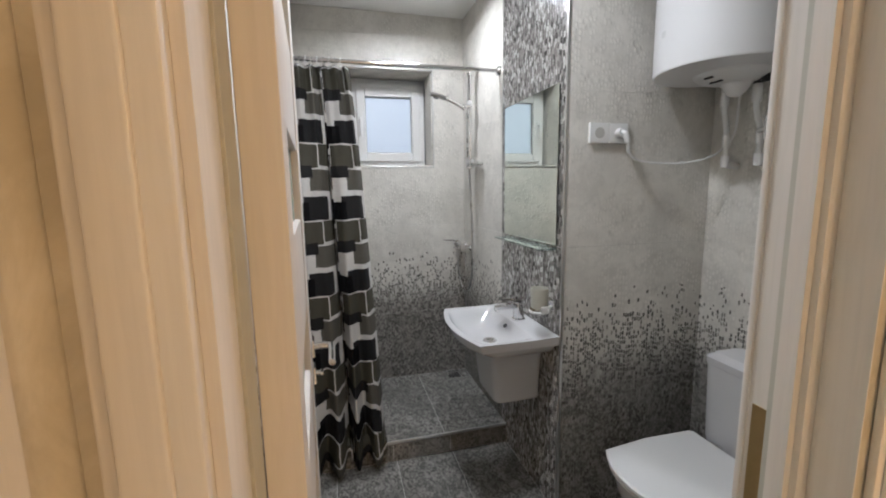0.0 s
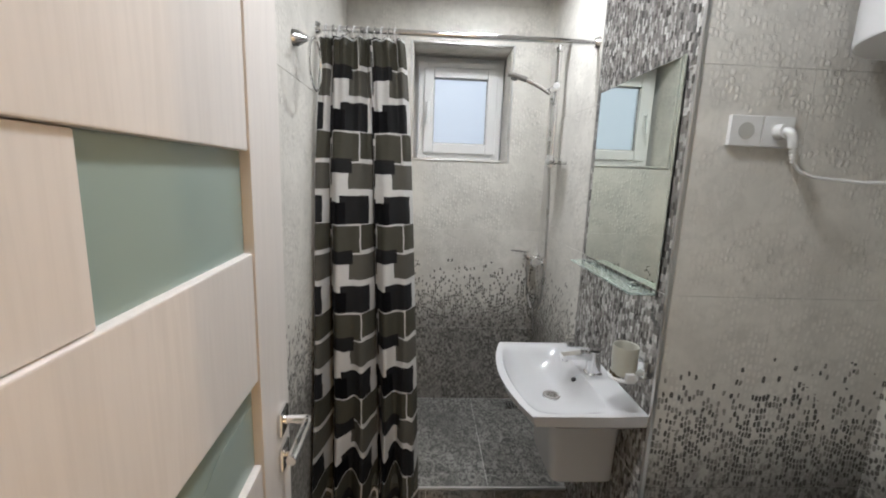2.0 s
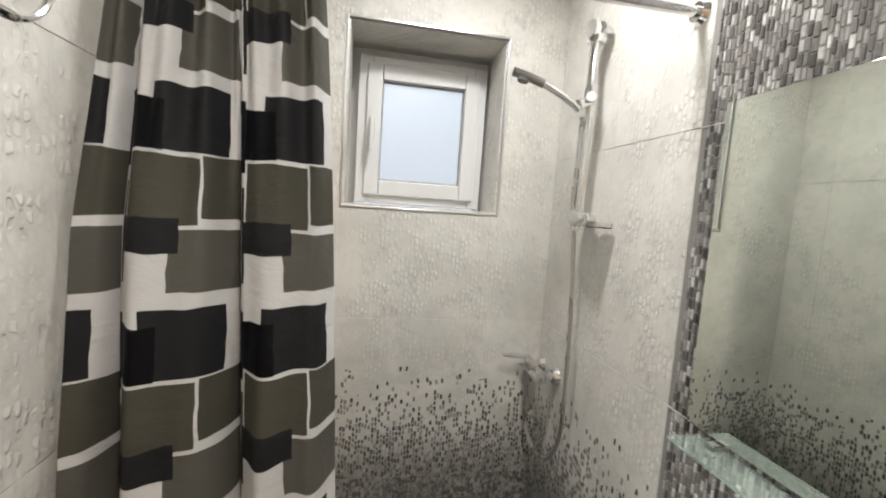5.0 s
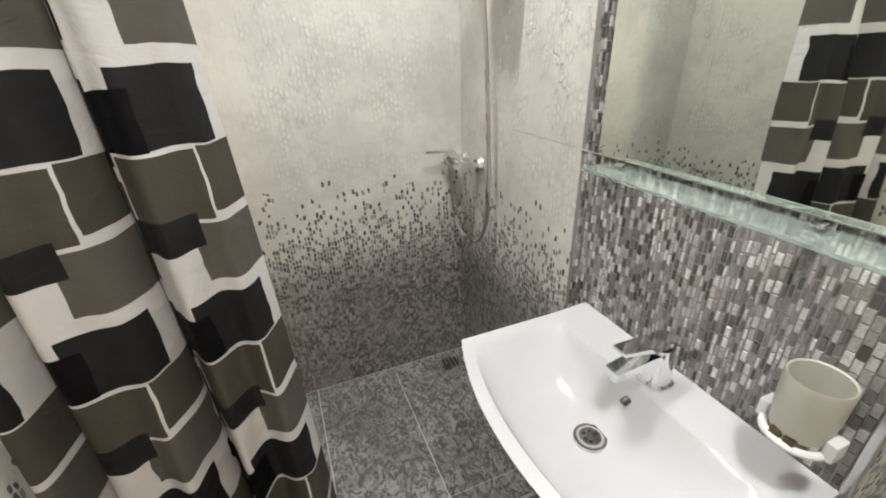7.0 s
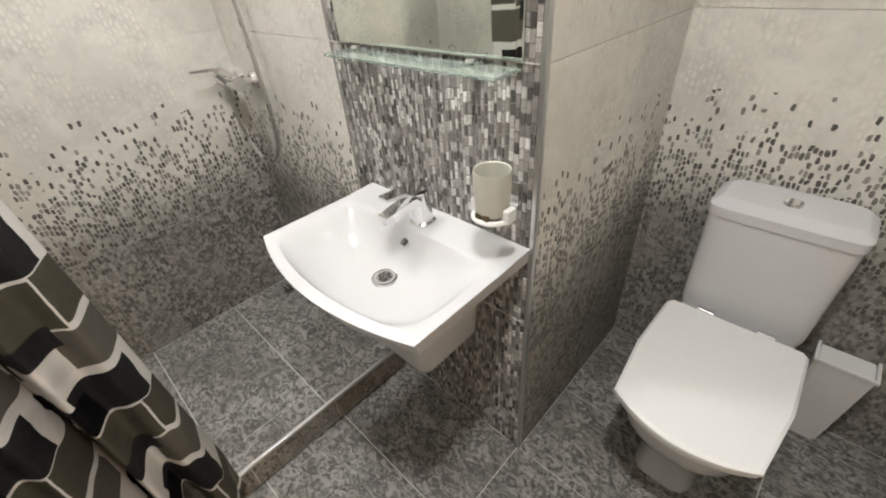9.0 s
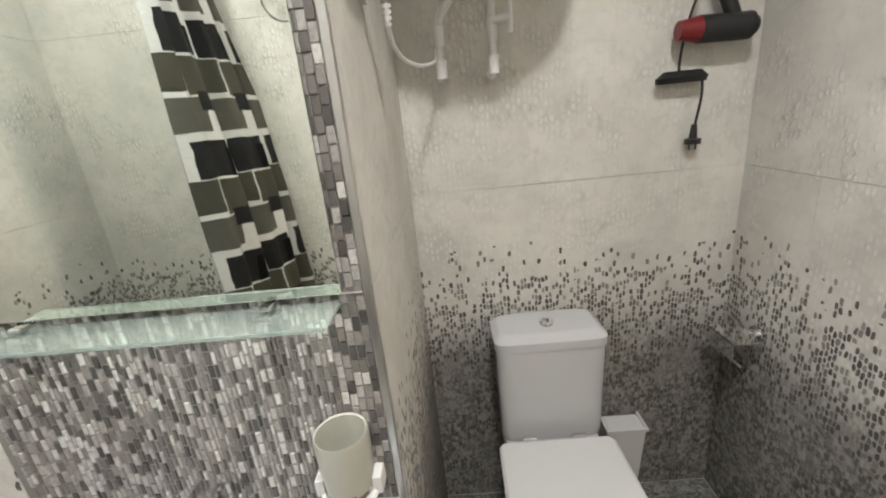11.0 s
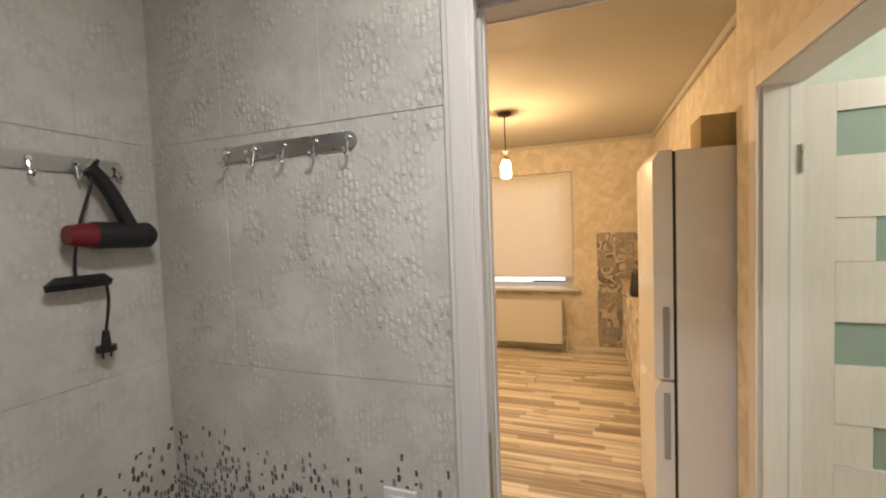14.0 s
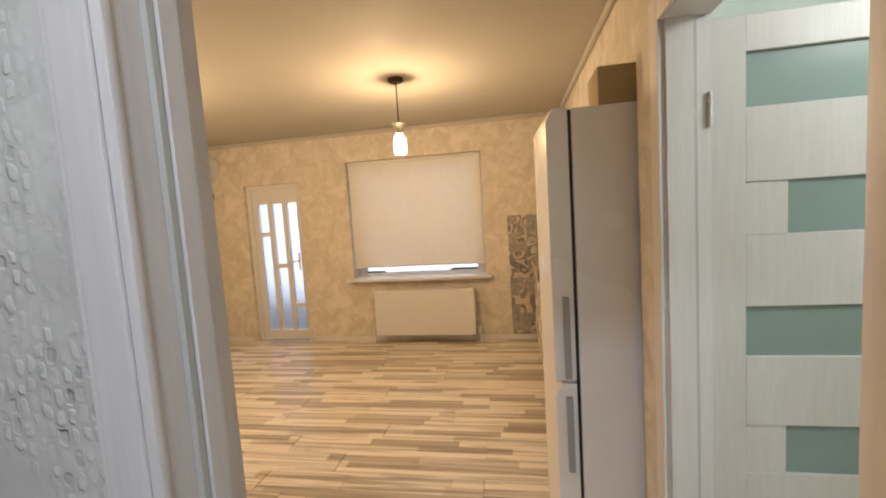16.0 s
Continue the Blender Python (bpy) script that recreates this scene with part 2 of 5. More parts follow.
CLOTH_TONES = [(0.0018, 0.0019, 0.003), (0.059, 0.057, 0.045), (0.015, 0.0152, 0.0168), (0.085, 0.082, 0.071)]


def cloth():
    n = Nodes("curtain_cloth", 0.65, 0.0, 0.12)
    uv = n.tree.nodes.new("ShaderNodeUVMap").outputs[0]
    sep = n.tree.nodes.new("ShaderNodeSeparateXYZ")
    n.wire(sep.inputs[0], uv)
    skew = n.noise(uv, 9, 2)
    u0 = n.math("FLOORED_MODULO", n.math("ADD", sep.outputs[0], n.math("MULTIPLY", skew, 0.022)), 0.36)
    v0 = n.math("FLOORED_MODULO", n.math("ADD", sep.outputs[1], n.math("MULTIPLY", n.noise(uv, 6, 2), 0.03)), 0.455)
    c = (0.52, 0.518, 0.513)
    for a, b, e, f, tone in CLOTH_RECTS:
        inside = n.math("MULTIPLY", n.math("MULTIPLY", n.math("GREATER_THAN", u0, a), n.math("LESS_THAN", u0, e)), n.math("MULTIPLY", n.math("GREATER_THAN", v0, b), n.math("LESS_THAN", v0, f)))
        c = n.mix(inside, c, CLOTH_TONES[tone])
    where = n.place()[0]
    weave = n.noise(where, 9, 4)
    n.put("Base Color", n.mix(n.math("MULTIPLY", n.ramp(weave, 0.3, 0.7), 0.25), c, n.mix(1.0, c, (0.7, 0.7, 0.7), "MULTIPLY")))
    crease = n.noise(n.join(n.place()[1], n.place()[2], n.math("MULTIPLY", n.place()[3], 2.2)), 13, 3, 0.55, 1.4)
    n.bump(n.math("ADD", weave, n.math("MULTIPLY", crease, 0.55)), 0.5, 0.012)
    return n.material


def glass(name, rough, colour, ior=1.45):
    n = Nodes(name, rough)
    n.put("Base Color", colour), n.put("Transmission Weight", 1.0), n.put("IOR", ior)
    where = n.place()[0]
    n.put("Roughness", n.ramp(n.noise(where, 20, 3), 0.3, 0.7, max(rough - 0.03, 0.0), rough + 0.03))
    return n.material


def lamp_glow(name, colour, strength):
    n = Nodes(name)
    n.put("Base Color", (0.8, 0.8, 0.8)), n.put("Emission Color", colour), n.put("Emission Strength", strength)
    return n.material


def patchwork():
    """Encaustic patchwork tiles: a different print on each."""
    n = Nodes("patchwork_tile", 0.35)
    where, x, y, z = n.place()
    r = n.random()
    ring = n.math("SINE", n.math("MULTIPLY", n.noise(where, 9, 0), n.math("ADD", 18.0, n.math("MULTIPLY", r, 20))))
    c = n.mix(n.ramp(r, 0.2, 0.8), (0.55, 0.50, 0.42), (0.26, 0.27, 0.27))
    n.put("Base Color", n.mix(n.math("GREATER_THAN", ring, 0.1), c, n.mix(r, (0.16, 0.16, 0.17), (0.46, 0.38, 0.29))))
    return n.material


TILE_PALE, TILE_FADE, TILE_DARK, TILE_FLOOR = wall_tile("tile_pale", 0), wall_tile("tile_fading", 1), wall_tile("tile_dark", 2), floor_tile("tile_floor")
CHIPS, CHIP, GROUT, GROUT_DARK = chips("mosaic_chips"), chips("mosaic_chip", True), plain("grout", (0.58, 0.57, 0.54), 0.8, bumpy=0.3), plain("grout_dark", (0.58, 0.57, 0.54), 0.8, bumpy=0.3)
WOOD, LEAF = wood_white("casing_laminate", (0.71, 0.68, 0.66)), wood_white("leaf_laminate", (0.65, 0.61, 0.575))
WHITE = plain("white_ceramic", (0.53, 0.53, 0.54), 0.12, grain=0.01)
PLASTIC = plain("white_plastic", (0.66, 0.66, 0.655), 0.35, grain=0.02)
ENAMEL = plain("white_enamel", (0.66, 0.66, 0.67), 0.3, grain=0.004, scale=8)
CHROME = plain("chrome", (0.80, 0.80, 0.80), 0.09, 1.0, 0.02)
STEEL = plain("brushed_steel", (0.55, 0.55, 0.54), 0.28, 1.0, 0.06, 120)
ALU = plain("aluminium_trim", (0.62, 0.62, 0.61), 0.33, 1.0, 0.05, 90)
BLACK = plain("black_plastic", (0.012, 0.012, 0.013), 0.4, grain=0.1)
RED = plain("red_plastic", (0.17, 0.010, 0.014), 0.3, grain=0.05)
RUBBER = plain("grey_rubber", (0.33, 0.32, 0.31), 0.7, grain=0.1)
BRONZE = plain("dark_bronze", (0.16, 0.12, 0.07), 0.35, 1.0, 0.1)
BRASS = plain("brass", (0.48, 0.36, 0.18), 0.35, 1.0, 0.1)
CEILING = plain("ceiling_paint", (0.78, 0.78, 0.76), 0.6, grain=0.02, scale=30, bumpy=0.1)
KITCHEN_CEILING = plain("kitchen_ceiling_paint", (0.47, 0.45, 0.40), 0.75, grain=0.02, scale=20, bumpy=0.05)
PLASTER = plaster("decorative_plaster", (0.55, 0.50, 0.41), (0.70, 0.65, 0.57))
ROOM_PAINT = plaster("pale_green_paint", (0.60, 0.665, 0.60), (0.65, 0.70, 0.65), 3)
FROST, CLEAR = glass("frosted_glass", 0.35, (0.93, 0.97, 0.98)), glass("clear_glass", 0.03, (0.90, 0.98, 0.95), 1.12)
CLEAR_PLASTIC = glass("clear_plastic", 0.02, (0.98, 0.98, 0.97), 1.15)
LEAF_GLASS = plain("frosted_green_glass", (0.25, 0.315, 0.285), 0.28, grain=0.03, scale=8)
MIRROR = plain("mirror_silver", (0.80, 0.85, 0.79), 0.015, 1.0, 0.0)
BOARD, CLOTH, PATCH = planks(), cloth(), patchwork()
FRIDGE = plain("fridge_lacquer", (0.78, 0.78, 0.80), 0.28, grain=0.01, scale=8)
BLIND = plain("blind_cloth", (0.86, 0.85, 0.82), 0.8, grain=0.05, scale=200, bumpy=0.1)
BLIND.node_tree.nodes["Principled BSDF"].inputs["Transmission Weight"].default_value = 0.3
CABINET = plain("cream_lacquer", (0.70, 0.65, 0.56), 0.25, grain=0.03)
CARD = plain("brown_cardboard", (0.42, 0.34, 0.19), 0.8, grain=0.1)
BULB = lamp_glow("glowing_filament_bulb", (1, 0.72, 0.38), 26)
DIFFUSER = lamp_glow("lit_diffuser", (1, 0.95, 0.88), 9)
SHELF = glass("shelf_glass", 0.02, (0.84, 0.94, 0.88), 1.22)
SHELF.node_tree.nodes["Principled BSDF"].inputs["Transmission Weight"].default_value = 0.92
SOAP = plain("frosted_cup", (0.45, 0.445, 0.385), 0.35, grain=0.05)
SEAL = plain("pale_rubber_seal", (0.50, 0.50, 0.46), 0.7, grain=0.05)
BED = plain("mosaic_grout", (0.25, 0.24, 0.225), 0.8, grain=0.1, bumpy=0.3)

# ---- mesh helpers ----
BASE = {}


def box(bm, x0, y0, z0, x1, y1, z1, bevel=0.0, seg=2):
    m = Matrix.Translation(((x0 + x1) / 2, (y0 + y1) / 2, (z0 + z1) / 2)) @ Matrix.Diagonal((abs(x1 - x0), abs(y1 - y0), abs(z1 - z0), 1))
    made = bmesh.ops.create_cube(bm, size=1, matrix=m)["verts"]
    if bevel:
        bmesh.ops.bevel(bm, geom=list({e for v in made for e in v.link_edges}), offset=bevel, segments=seg, affect="EDGES", profile=0.5)
    return bm


def boxes(*rows, bevel=0.0):
    bm = bmesh.new()
    for r in rows:
        box(bm, *r, bevel=bevel)
    return bm


def rod(bm, a, b, r0, r1=None, seg=20):
    a, b = Vector(a), Vector(b)
    q = (b - a).to_track_quat("Z", "Y").to_matrix().to_4x4()
    bmesh.ops.create_cone(bm, cap_ends=True, segments=seg, radius1=r0, radius2=r0 if r1 is None else r1, depth=(b - a).length, matrix=Matrix.Translation((a + b) / 2) @ q)
    return bm


def smooth_line(points, steps=8):
    p = [Vector(q) for q in points]
    p = [2 * p[0] - p[1], *p, 2 * p[-1] - p[-2]]
    out = []
    for i in range(1, len(p) - 2):
        for k in range(steps):
            t = k / steps
            out.append(0.5 * (2 * p[i] + (p[i + 1] - p[i - 1]) * t + (2 * p[i - 1] - 5 * p[i] + 4 * p[i + 1] - p[i + 2]) * t * t + (3 * p[i] - p[i - 1] - 3 * p[i + 1] + p[i + 2]) * t ** 3))
    return out + [p[-2]]


def tube(bm, points, r, seg=10, smooth=True, steps=8):
    line = smooth_line(points, steps) if smooth else [Vector(q) for q in points]
    rings, up = [], None
    for i, c in enumerate(line):
        d = (line[min(i + 1, len(line) - 1)] - line[max(i - 1, 0)]).normalized()
        if up is None:
            up = d.orthogonal().normalized()
        up = (up - d * up.dot(d)).normalized()
        side = d.cross(up)
        rings.append([bm.verts.new(c + r * (math.cos(a) * up + math.sin(a) * side)) for a in (2 * math.pi * k / seg for k in range(seg))])
    for a, b in zip(rings, rings[1:]):
        for k in range(seg):
            bm.faces.new((a[k], a[(k + 1) % seg], b[(k + 1) % seg], b[k]))
    bm.faces.new(rings[0][::-1]), bm.faces.new(rings[-1])
    return bm


def loft(bm, sections, seg=36):
    """Stacked superellipses: z, centre x, centre y, half x, half y, power."""
    rings = []
    for z, cx, cy, rx, ry, p in sections:
        ring = []
        for k in range(seg):
            a = 2 * math.pi * k / seg
            c, s = math.cos(a), math.sin(a)
            ring.append(bm.verts.new((cx + rx * math.copysign(abs(c) ** (2 / p), c), cy + ry * math.copysign(abs(s) ** (2 / p), s), z)))
        rings.append(ring)
    for a, b in zip(rings, rings[1:]):
        for k in range(seg):
            bm.faces.new((a[k], a[(k + 1) % seg], b[(k + 1) % seg], b[k]))
    bm.faces.new(rings[0][::-1]), bm.faces.new(rings[-1])
    return bm


def thing(name, at, label, category, group="", kind=""):
    ob = new(name)
    ob.location = at
    ob.empty_display_size = 0.05
    BASE[ob.name] = Vector(at)
    return tagged(ob, label, category, group, kind)


def mesh_of(name, bm, material, smooth=True, limit=35):
    bmesh.ops.recalc_face_normals(bm, faces=bm.faces)
    me = bpy.data.meshes.new(name)
    if smooth:
        for f in bm.faces:
            f.smooth = True
        for e in bm.edges:
            if len(e.link_faces) == 2 and e.calc_face_angle(0) > radians(limit):
                e.smooth = False
    bm.to_mesh(me)
    bm.free()
    me.materials.append(material)
    return me


def even(ob):
    """Keeps large flat faces flat beside rounded edges."""
    m = ob.modifiers.new("normals", "WEIGHTED_NORMAL")
    m.keep_sharp, m.weight = True, 80


def part(name, bm, material, parent, label="", smooth=True):
    """One mesh, drawn in the world's metres, as a part of a thing or of a part."""
    base = BASE.get(parent.name, Vector())
    bm.transform(Matrix.Translation(-base))
    ob = new(name, mesh_of(name, bm, material, smooth))
    ob.parent = parent
    BASE[ob.name] = base
    even(ob)
    return tagged(ob, label) if label else ob


def solid(name, bm, material, label, category, kind="structure", group="", smooth=False):
    ob = new(name, mesh_of(name, bm, material, smooth))
    BASE[ob.name] = Vector()
    return tagged(ob, label, category, group, kind)


def single(name, bm, material, label, category, group=""):
    ob = new(name, mesh_of(name, bm, material))
    BASE[ob.name] = Vector()
    return tagged(ob, label, category, group)


# ---- plan ----
WEST, EAST, SOUTH, NORTH, PIER_X, PIER_Y = 2.625, 4.426, 3.415, 5.68, 3.735, 4.385
HALL, HALL_SOUTH_FACE = 2.68, 3.295
CEIL, KITCHEN_CEIL, STEP, STEP_Y = 2.51, 2.47, 0.107, 4.930
DOOR_W, DOOR_E, DOOR_TOP = 2.762, 3.4885, 1.985
D2_S, D2_N = 2.40, 3.15
KIT_S, KIT_E, KIT_W = -0.84, 7.05, 2.60
T = 0.0028  # tile thickness: wall bodies stand back by this

# bathroom shell
floor_ob = solid("floor_bathroom", boxes((WEST - 0.1, SOUTH - 0.13, -0.15, EAST + 0.1, STEP_Y, -T)), GROUT_DARK, "dark grey stone-look tiled bathroom floor", "floor")
platform = solid("shower_platform", boxes((WEST - 0.1, STEP_Y + T, -0.15, PIER_X + 0.05, NORTH + 0.1, STEP - T)), GROUT_DARK, "raised shower floor with dark grey mosaic-print tiles", "shower floor")
wall_west = solid("wall_west", boxes((WEST - 0.12, SOUTH - 0.005, -0.1, WEST - T, NORTH + 0.35, 2.7)), GROUT, "tiled bathroom wall, pale above and dark below", "wall")
WIN = (2.975, 3.52, 1.566, 2.172)
wall_north = solid("wall_north", boxes(
    (WEST - 0.12, NORTH + T, -0.1, WIN[0], NORTH + 0.34, 2.7), (WIN[1], NORTH + T, -0.1, PIER_X + 0.1, NORTH + 0.34, 2.7),
    (WIN[0], NORTH + T, -0.1, WIN[1], NORTH + 0.34, WIN[2]), (WIN[0], NORTH + T, WIN[3], WIN[1], NORTH + 0.34, 2.7)), GROUT, "tiled shower wall with a small deep window", "wall")
pier = solid("wall_pier", boxes((PIER_X + T, PIER_Y + T, -0.1, EAST + 0.14, NORTH + 0.34, 2.7)), GROUT, "boxed-out tiled wall with a mosaic panel", "wall")
wall_east = solid("wall_east", boxes((EAST + T, HALL_SOUTH_FACE, -0.1, EAST + 0.14, PIER_Y + T, 2.7)), GROUT, "tiled wall behind the toilet, pale above and dark below", "wall")
wall_south = solid("wall_south", boxes(
    (HALL, HALL_SOUTH_FACE, -0.1, DOOR_W - 0.022, SOUTH - T, 2.7), (DOOR_E + 0.022, HALL_SOUTH_FACE, -0.1, EAST + T, SOUTH - T, 2.7),
    (DOOR_W - 0.022, HALL_SOUTH_FACE, DOOR_TOP + 0.022, DOOR_E + 0.022, SOUTH - T, 2.7)), GROUT, "tiled wall with the bathroom doorway", "wall")
solid("ceiling_bathroom", boxes((WEST - 0.05, SOUTH - 0.02, CEIL, EAST + 0.05, NORTH + 0.05, CEIL + 0.06)), CEILING, "plain white bathroom ceiling", "ceiling")

# kitchen, hall and the room beside them
solid("floor_kitchen", boxes((KIT_W - 0.1, KIT_S - 0.1, -0.15, KIT_E + 0.1, HALL_SOUTH_FACE + 0.002, -0.012)), GROUT_DARK, "subfloor under the laminate boards", "floor")
KW, ED = (3.47, 5.05, 0.745, 2.13), (5.665, 6.395, 0.0, 1.95)
wall_kitchen = solid("wall_kitchen_south", boxes(
    (KIT_W - 0.2, KIT_S - 0.3, -0.1, KW[0], KIT_S, 2.7), (KW[1], KIT_S - 0.3, -0.1, ED[0], KIT_S, 2.7), (ED[1], KIT_S - 0.3, -0.1, KIT_E + 0.2, KIT_S, 2.7),
    (KW[0], KIT_S - 0.3, -0.1, KW[1], KIT_S, KW[2]), (KW[0], KIT_S - 0.3, KW[3], KW[1], KIT_S, 2.7), (ED[0], KIT_S - 0.3, ED[3], ED[1], KIT_S, 2.7)), PLASTER, "beige decorative plaster wall with window and entrance door", "wall")
solid("wall_kitchen_east", boxes((KIT_E, KIT_S, -0.1, KIT_E + 0.2, SOUTH, 2.7)), PLASTER, "beige decorative plaster wall", "wall")
solid("wall_kitchen_north", boxes((EAST + 0.14, HALL_SOUTH_FACE, -0.1, KIT_E, SOUTH, 2.7)), PLASTER, "beige decorative plaster wall", "wall")
solid("wall_hall_plaster", boxes((DOOR_E + 0.022, HALL_SOUTH_FACE - 0.006, -0.012, EAST + 0.14, HALL_SOUTH_FACE - 0.001, KITCHEN_CEIL), (HALL, HALL_SOUTH_FACE - 0.006, DOOR_TOP + 0.022, DOOR_E + 0.022, HALL_SOUTH_FACE - 0.001, KITCHEN_CEIL), (HALL, HALL_SOUTH_FACE - 0.006, -0.012, DOOR_W - 0.022, HALL_SOUTH_FACE - 0.001, KITCHEN_CEIL)), PLASTER, "beige plaster on the hall side", "wall")
solid("wall_kitchen_west", boxes((KIT_W - 0.12, KIT_S, -0.1, KIT_W, 2.14, 2.7)), PLASTER, "beige decorative plaster wall", "wall")
wall_hall = solid("wall_hall_west", boxes(
    (HALL - 0.12, 2.14, -0.1, HALL, D2_S - 0.022, 2.7), (HALL - 0.12, D2_N + 0.022, -0.1, HALL, SOUTH - 0.006, 2.7), (HALL - 0.12, D2_S - 0.022, 2.0, HALL, D2_N + 0.022, 2.7)), PLASTER, "beige plaster hall wall with a doorway", "wall")
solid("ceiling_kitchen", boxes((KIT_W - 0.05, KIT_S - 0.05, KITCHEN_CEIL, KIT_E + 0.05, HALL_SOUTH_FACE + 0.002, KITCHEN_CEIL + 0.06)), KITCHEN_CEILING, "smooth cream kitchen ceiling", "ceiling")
solid("wall_bedroom", boxes((0.3, 1.7, -0.1, 0.4, 4.2, 2.7), (0.4, 1.7, -0.1, KIT_W - 0.12, 1.8, 2.7), (0.4, 4.1, -0.1, WEST - 0.12, 4.2, 2.7)), ROOM_PAINT, "pale green walls of the next room", "wall")
solid("floor_bedroom", boxes((0.4, 1.8, -0.1, HALL - 0.12, 4.1, -0.002)), BOARD, "laminate floor of the next room", "floor")
solid("ceiling_bedroom", boxes((0.35, 1.75, 2.5, HALL - 0.12, 4.15, 2.56)), ROOM_PAINT, "pale green-white ceiling of the next room", "ceiling")
GLOW = lamp_glow("overcast_sky_glow", (0.92, 0.95, 1.0), 0.46)
solid("backdrop_north", boxes((1.0, 8.0, 0.0, 5.5, 8.02, 4.5)), GLOW, "bright overcast sky outside the bathroom window", "backdrop")
solid("backdrop_south", boxes((1.5, -4.6, -0.1, 9.0, -4.58, 4.5)), lamp_glow("bright_sky_glow", (1.0, 0.95, 1.0), 2.2), "bright overcast sky outside the entrance", "backdrop")
# plain boxes stand in for unidentified dark shapes below the blind
solid("backdrop_dark_shapes", boxes((5.55, -3.6, -0.2, 5.98, -3.3, 0.47), (3.65, -3.7, -0.2, 4.32, -3.35, 0.46), bevel=0.02), plain("dark_yard_shape", (0.03, 0.032, 0.03), 0.8, grain=0.2, scale=12), "low dark shapes in the yard outside the kitchen window", "backdrop")
solid("ground", boxes((-400, -400, -0.5, 400, 400, -0.2)), plain("ground_concrete", (0.28, 0.27, 0.25), 0.9, scale=2, bumpy=0.2), "plain concrete ground outside", "ground")

# skirting and cornice of the kitchen
solid("baseboard", boxes((KW[0] - 0.83, KIT_S + 0.001, 0, ED[0] - 0.05, KIT_S + 0.016, 0.06), (ED[1] + 0.05, KIT_S + 0.001, 0, KIT_E - 0.001, KIT_S + 0.016, 0.06), bevel=0.003), WOOD, "pale laminate baseboard", "baseboard")
solid("trim_cornice", boxes((KIT_W + 0.001, KIT_S + 0.001, KITCHEN_CEIL - 0.045, KIT_E - 0.001, KIT_S + 0.03, KITCHEN_CEIL - 0.001), (KIT_W + 0.001, KIT_S + 0.03, KITCHEN_CEIL - 0.045, KIT_W + 0.03, 2.13, KITCHEN_CEIL - 0.001), bevel=0.008), KITCHEN_CEILING, "narrow white cornice", "trim")

# metal trims of the bathroom
solid("trim_pier_corner", boxes((PIER_X - 0.003, PIER_Y - 0.003, 0.0, PIER_X + 0.009, PIER_Y + 0.009, CEIL), bevel=0.002), ALU, "brushed aluminium corner trim", "trim")
solid("trim_step", boxes((WEST, STEP_Y - 0.002, STEP - 0.011, PIER_X, STEP_Y + 0.010, STEP + 0.0015), bevel=0.002), ALU, "brushed aluminium step trim", "trim")
rim = bmesh.new()
for r in ((WIN[0] - 0.009, NORTH - 0.003, WIN[2] - 0.009, WIN[0], NORTH + 0.01, WIN[3] + 0.009), (WIN[1], NORTH - 0.003, WIN[2] - 0.009, WIN[1] + 0.009, NORTH + 0.01, WIN[3] + 0.009), (WIN[0], NORTH - 0.003, WIN[2] - 0.009, WIN[1], NORTH + 0.01, WIN[2]), (WIN[0], NORTH - 0.003, WIN[3], WIN[1], NORTH + 0.01, WIN[3] + 0.009)):
    box(rim, *r, bevel=0.002)
solid("trim_window", rim, ALU, "aluminium trim round the window recess", "trim")

# ---- windows and doors ----


def framed_window(name, x0, x1, y, z0, z1, bar, label, pane_material, depth=0.06):
    w = thing(name, ((x0 + x1) / 2, y, z0), label, "window", kind="structure")
    part("window_frame", boxes((x0, y, z0, x0 + bar, y + depth, z1), (x1 - bar, y, z0, x1, y + depth, z1), (x0 + bar, y, z0, x1 - bar, y + depth, z0 + bar), (x0 + bar, y, z1 - bar, x1 - bar, y + depth, z1), bevel=0.004), PLASTIC, w)
    a, b, c, d, s = x0 + bar * 0.62, x1 - bar * 0.62, z0 + bar * 0.62, z1 - bar * 0.62, bar * 1.15
    part("sash", boxes((a, y - 0.018, c, a + s, y + 0.045, d), (b - s, y - 0.018, c, b, y + 0.045, d), (a + s, y - 0.018, c, b - s, y + 0.045, c + s), (a + s, y - 0.018, d - s, b - s, y + 0.045, d), bevel=0.006), PLASTIC, w)
    part("gasket", boxes((a + s, y + 0.002, c + s, a + s + 0.005, y + 0.012, d - s), (b - s - 0.005, y + 0.002, c + s, b - s, y + 0.012, d - s), (a + s + 0.005, y + 0.002, c + s, b - s - 0.005, y + 0.012, c + s + 0.005), (a + s + 0.005, y + 0.002, d - s - 0.005, b - s - 0.005, y + 0.012, d - s)), RUBBER, w)
    pane = part("pane", boxes((a + s - 0.004, y + 0.016, c + s - 0.004, b - s + 0.004, y + 0.021, d - s + 0.004)), pane_material, w)
    pane.visible_shadow = False
    return w


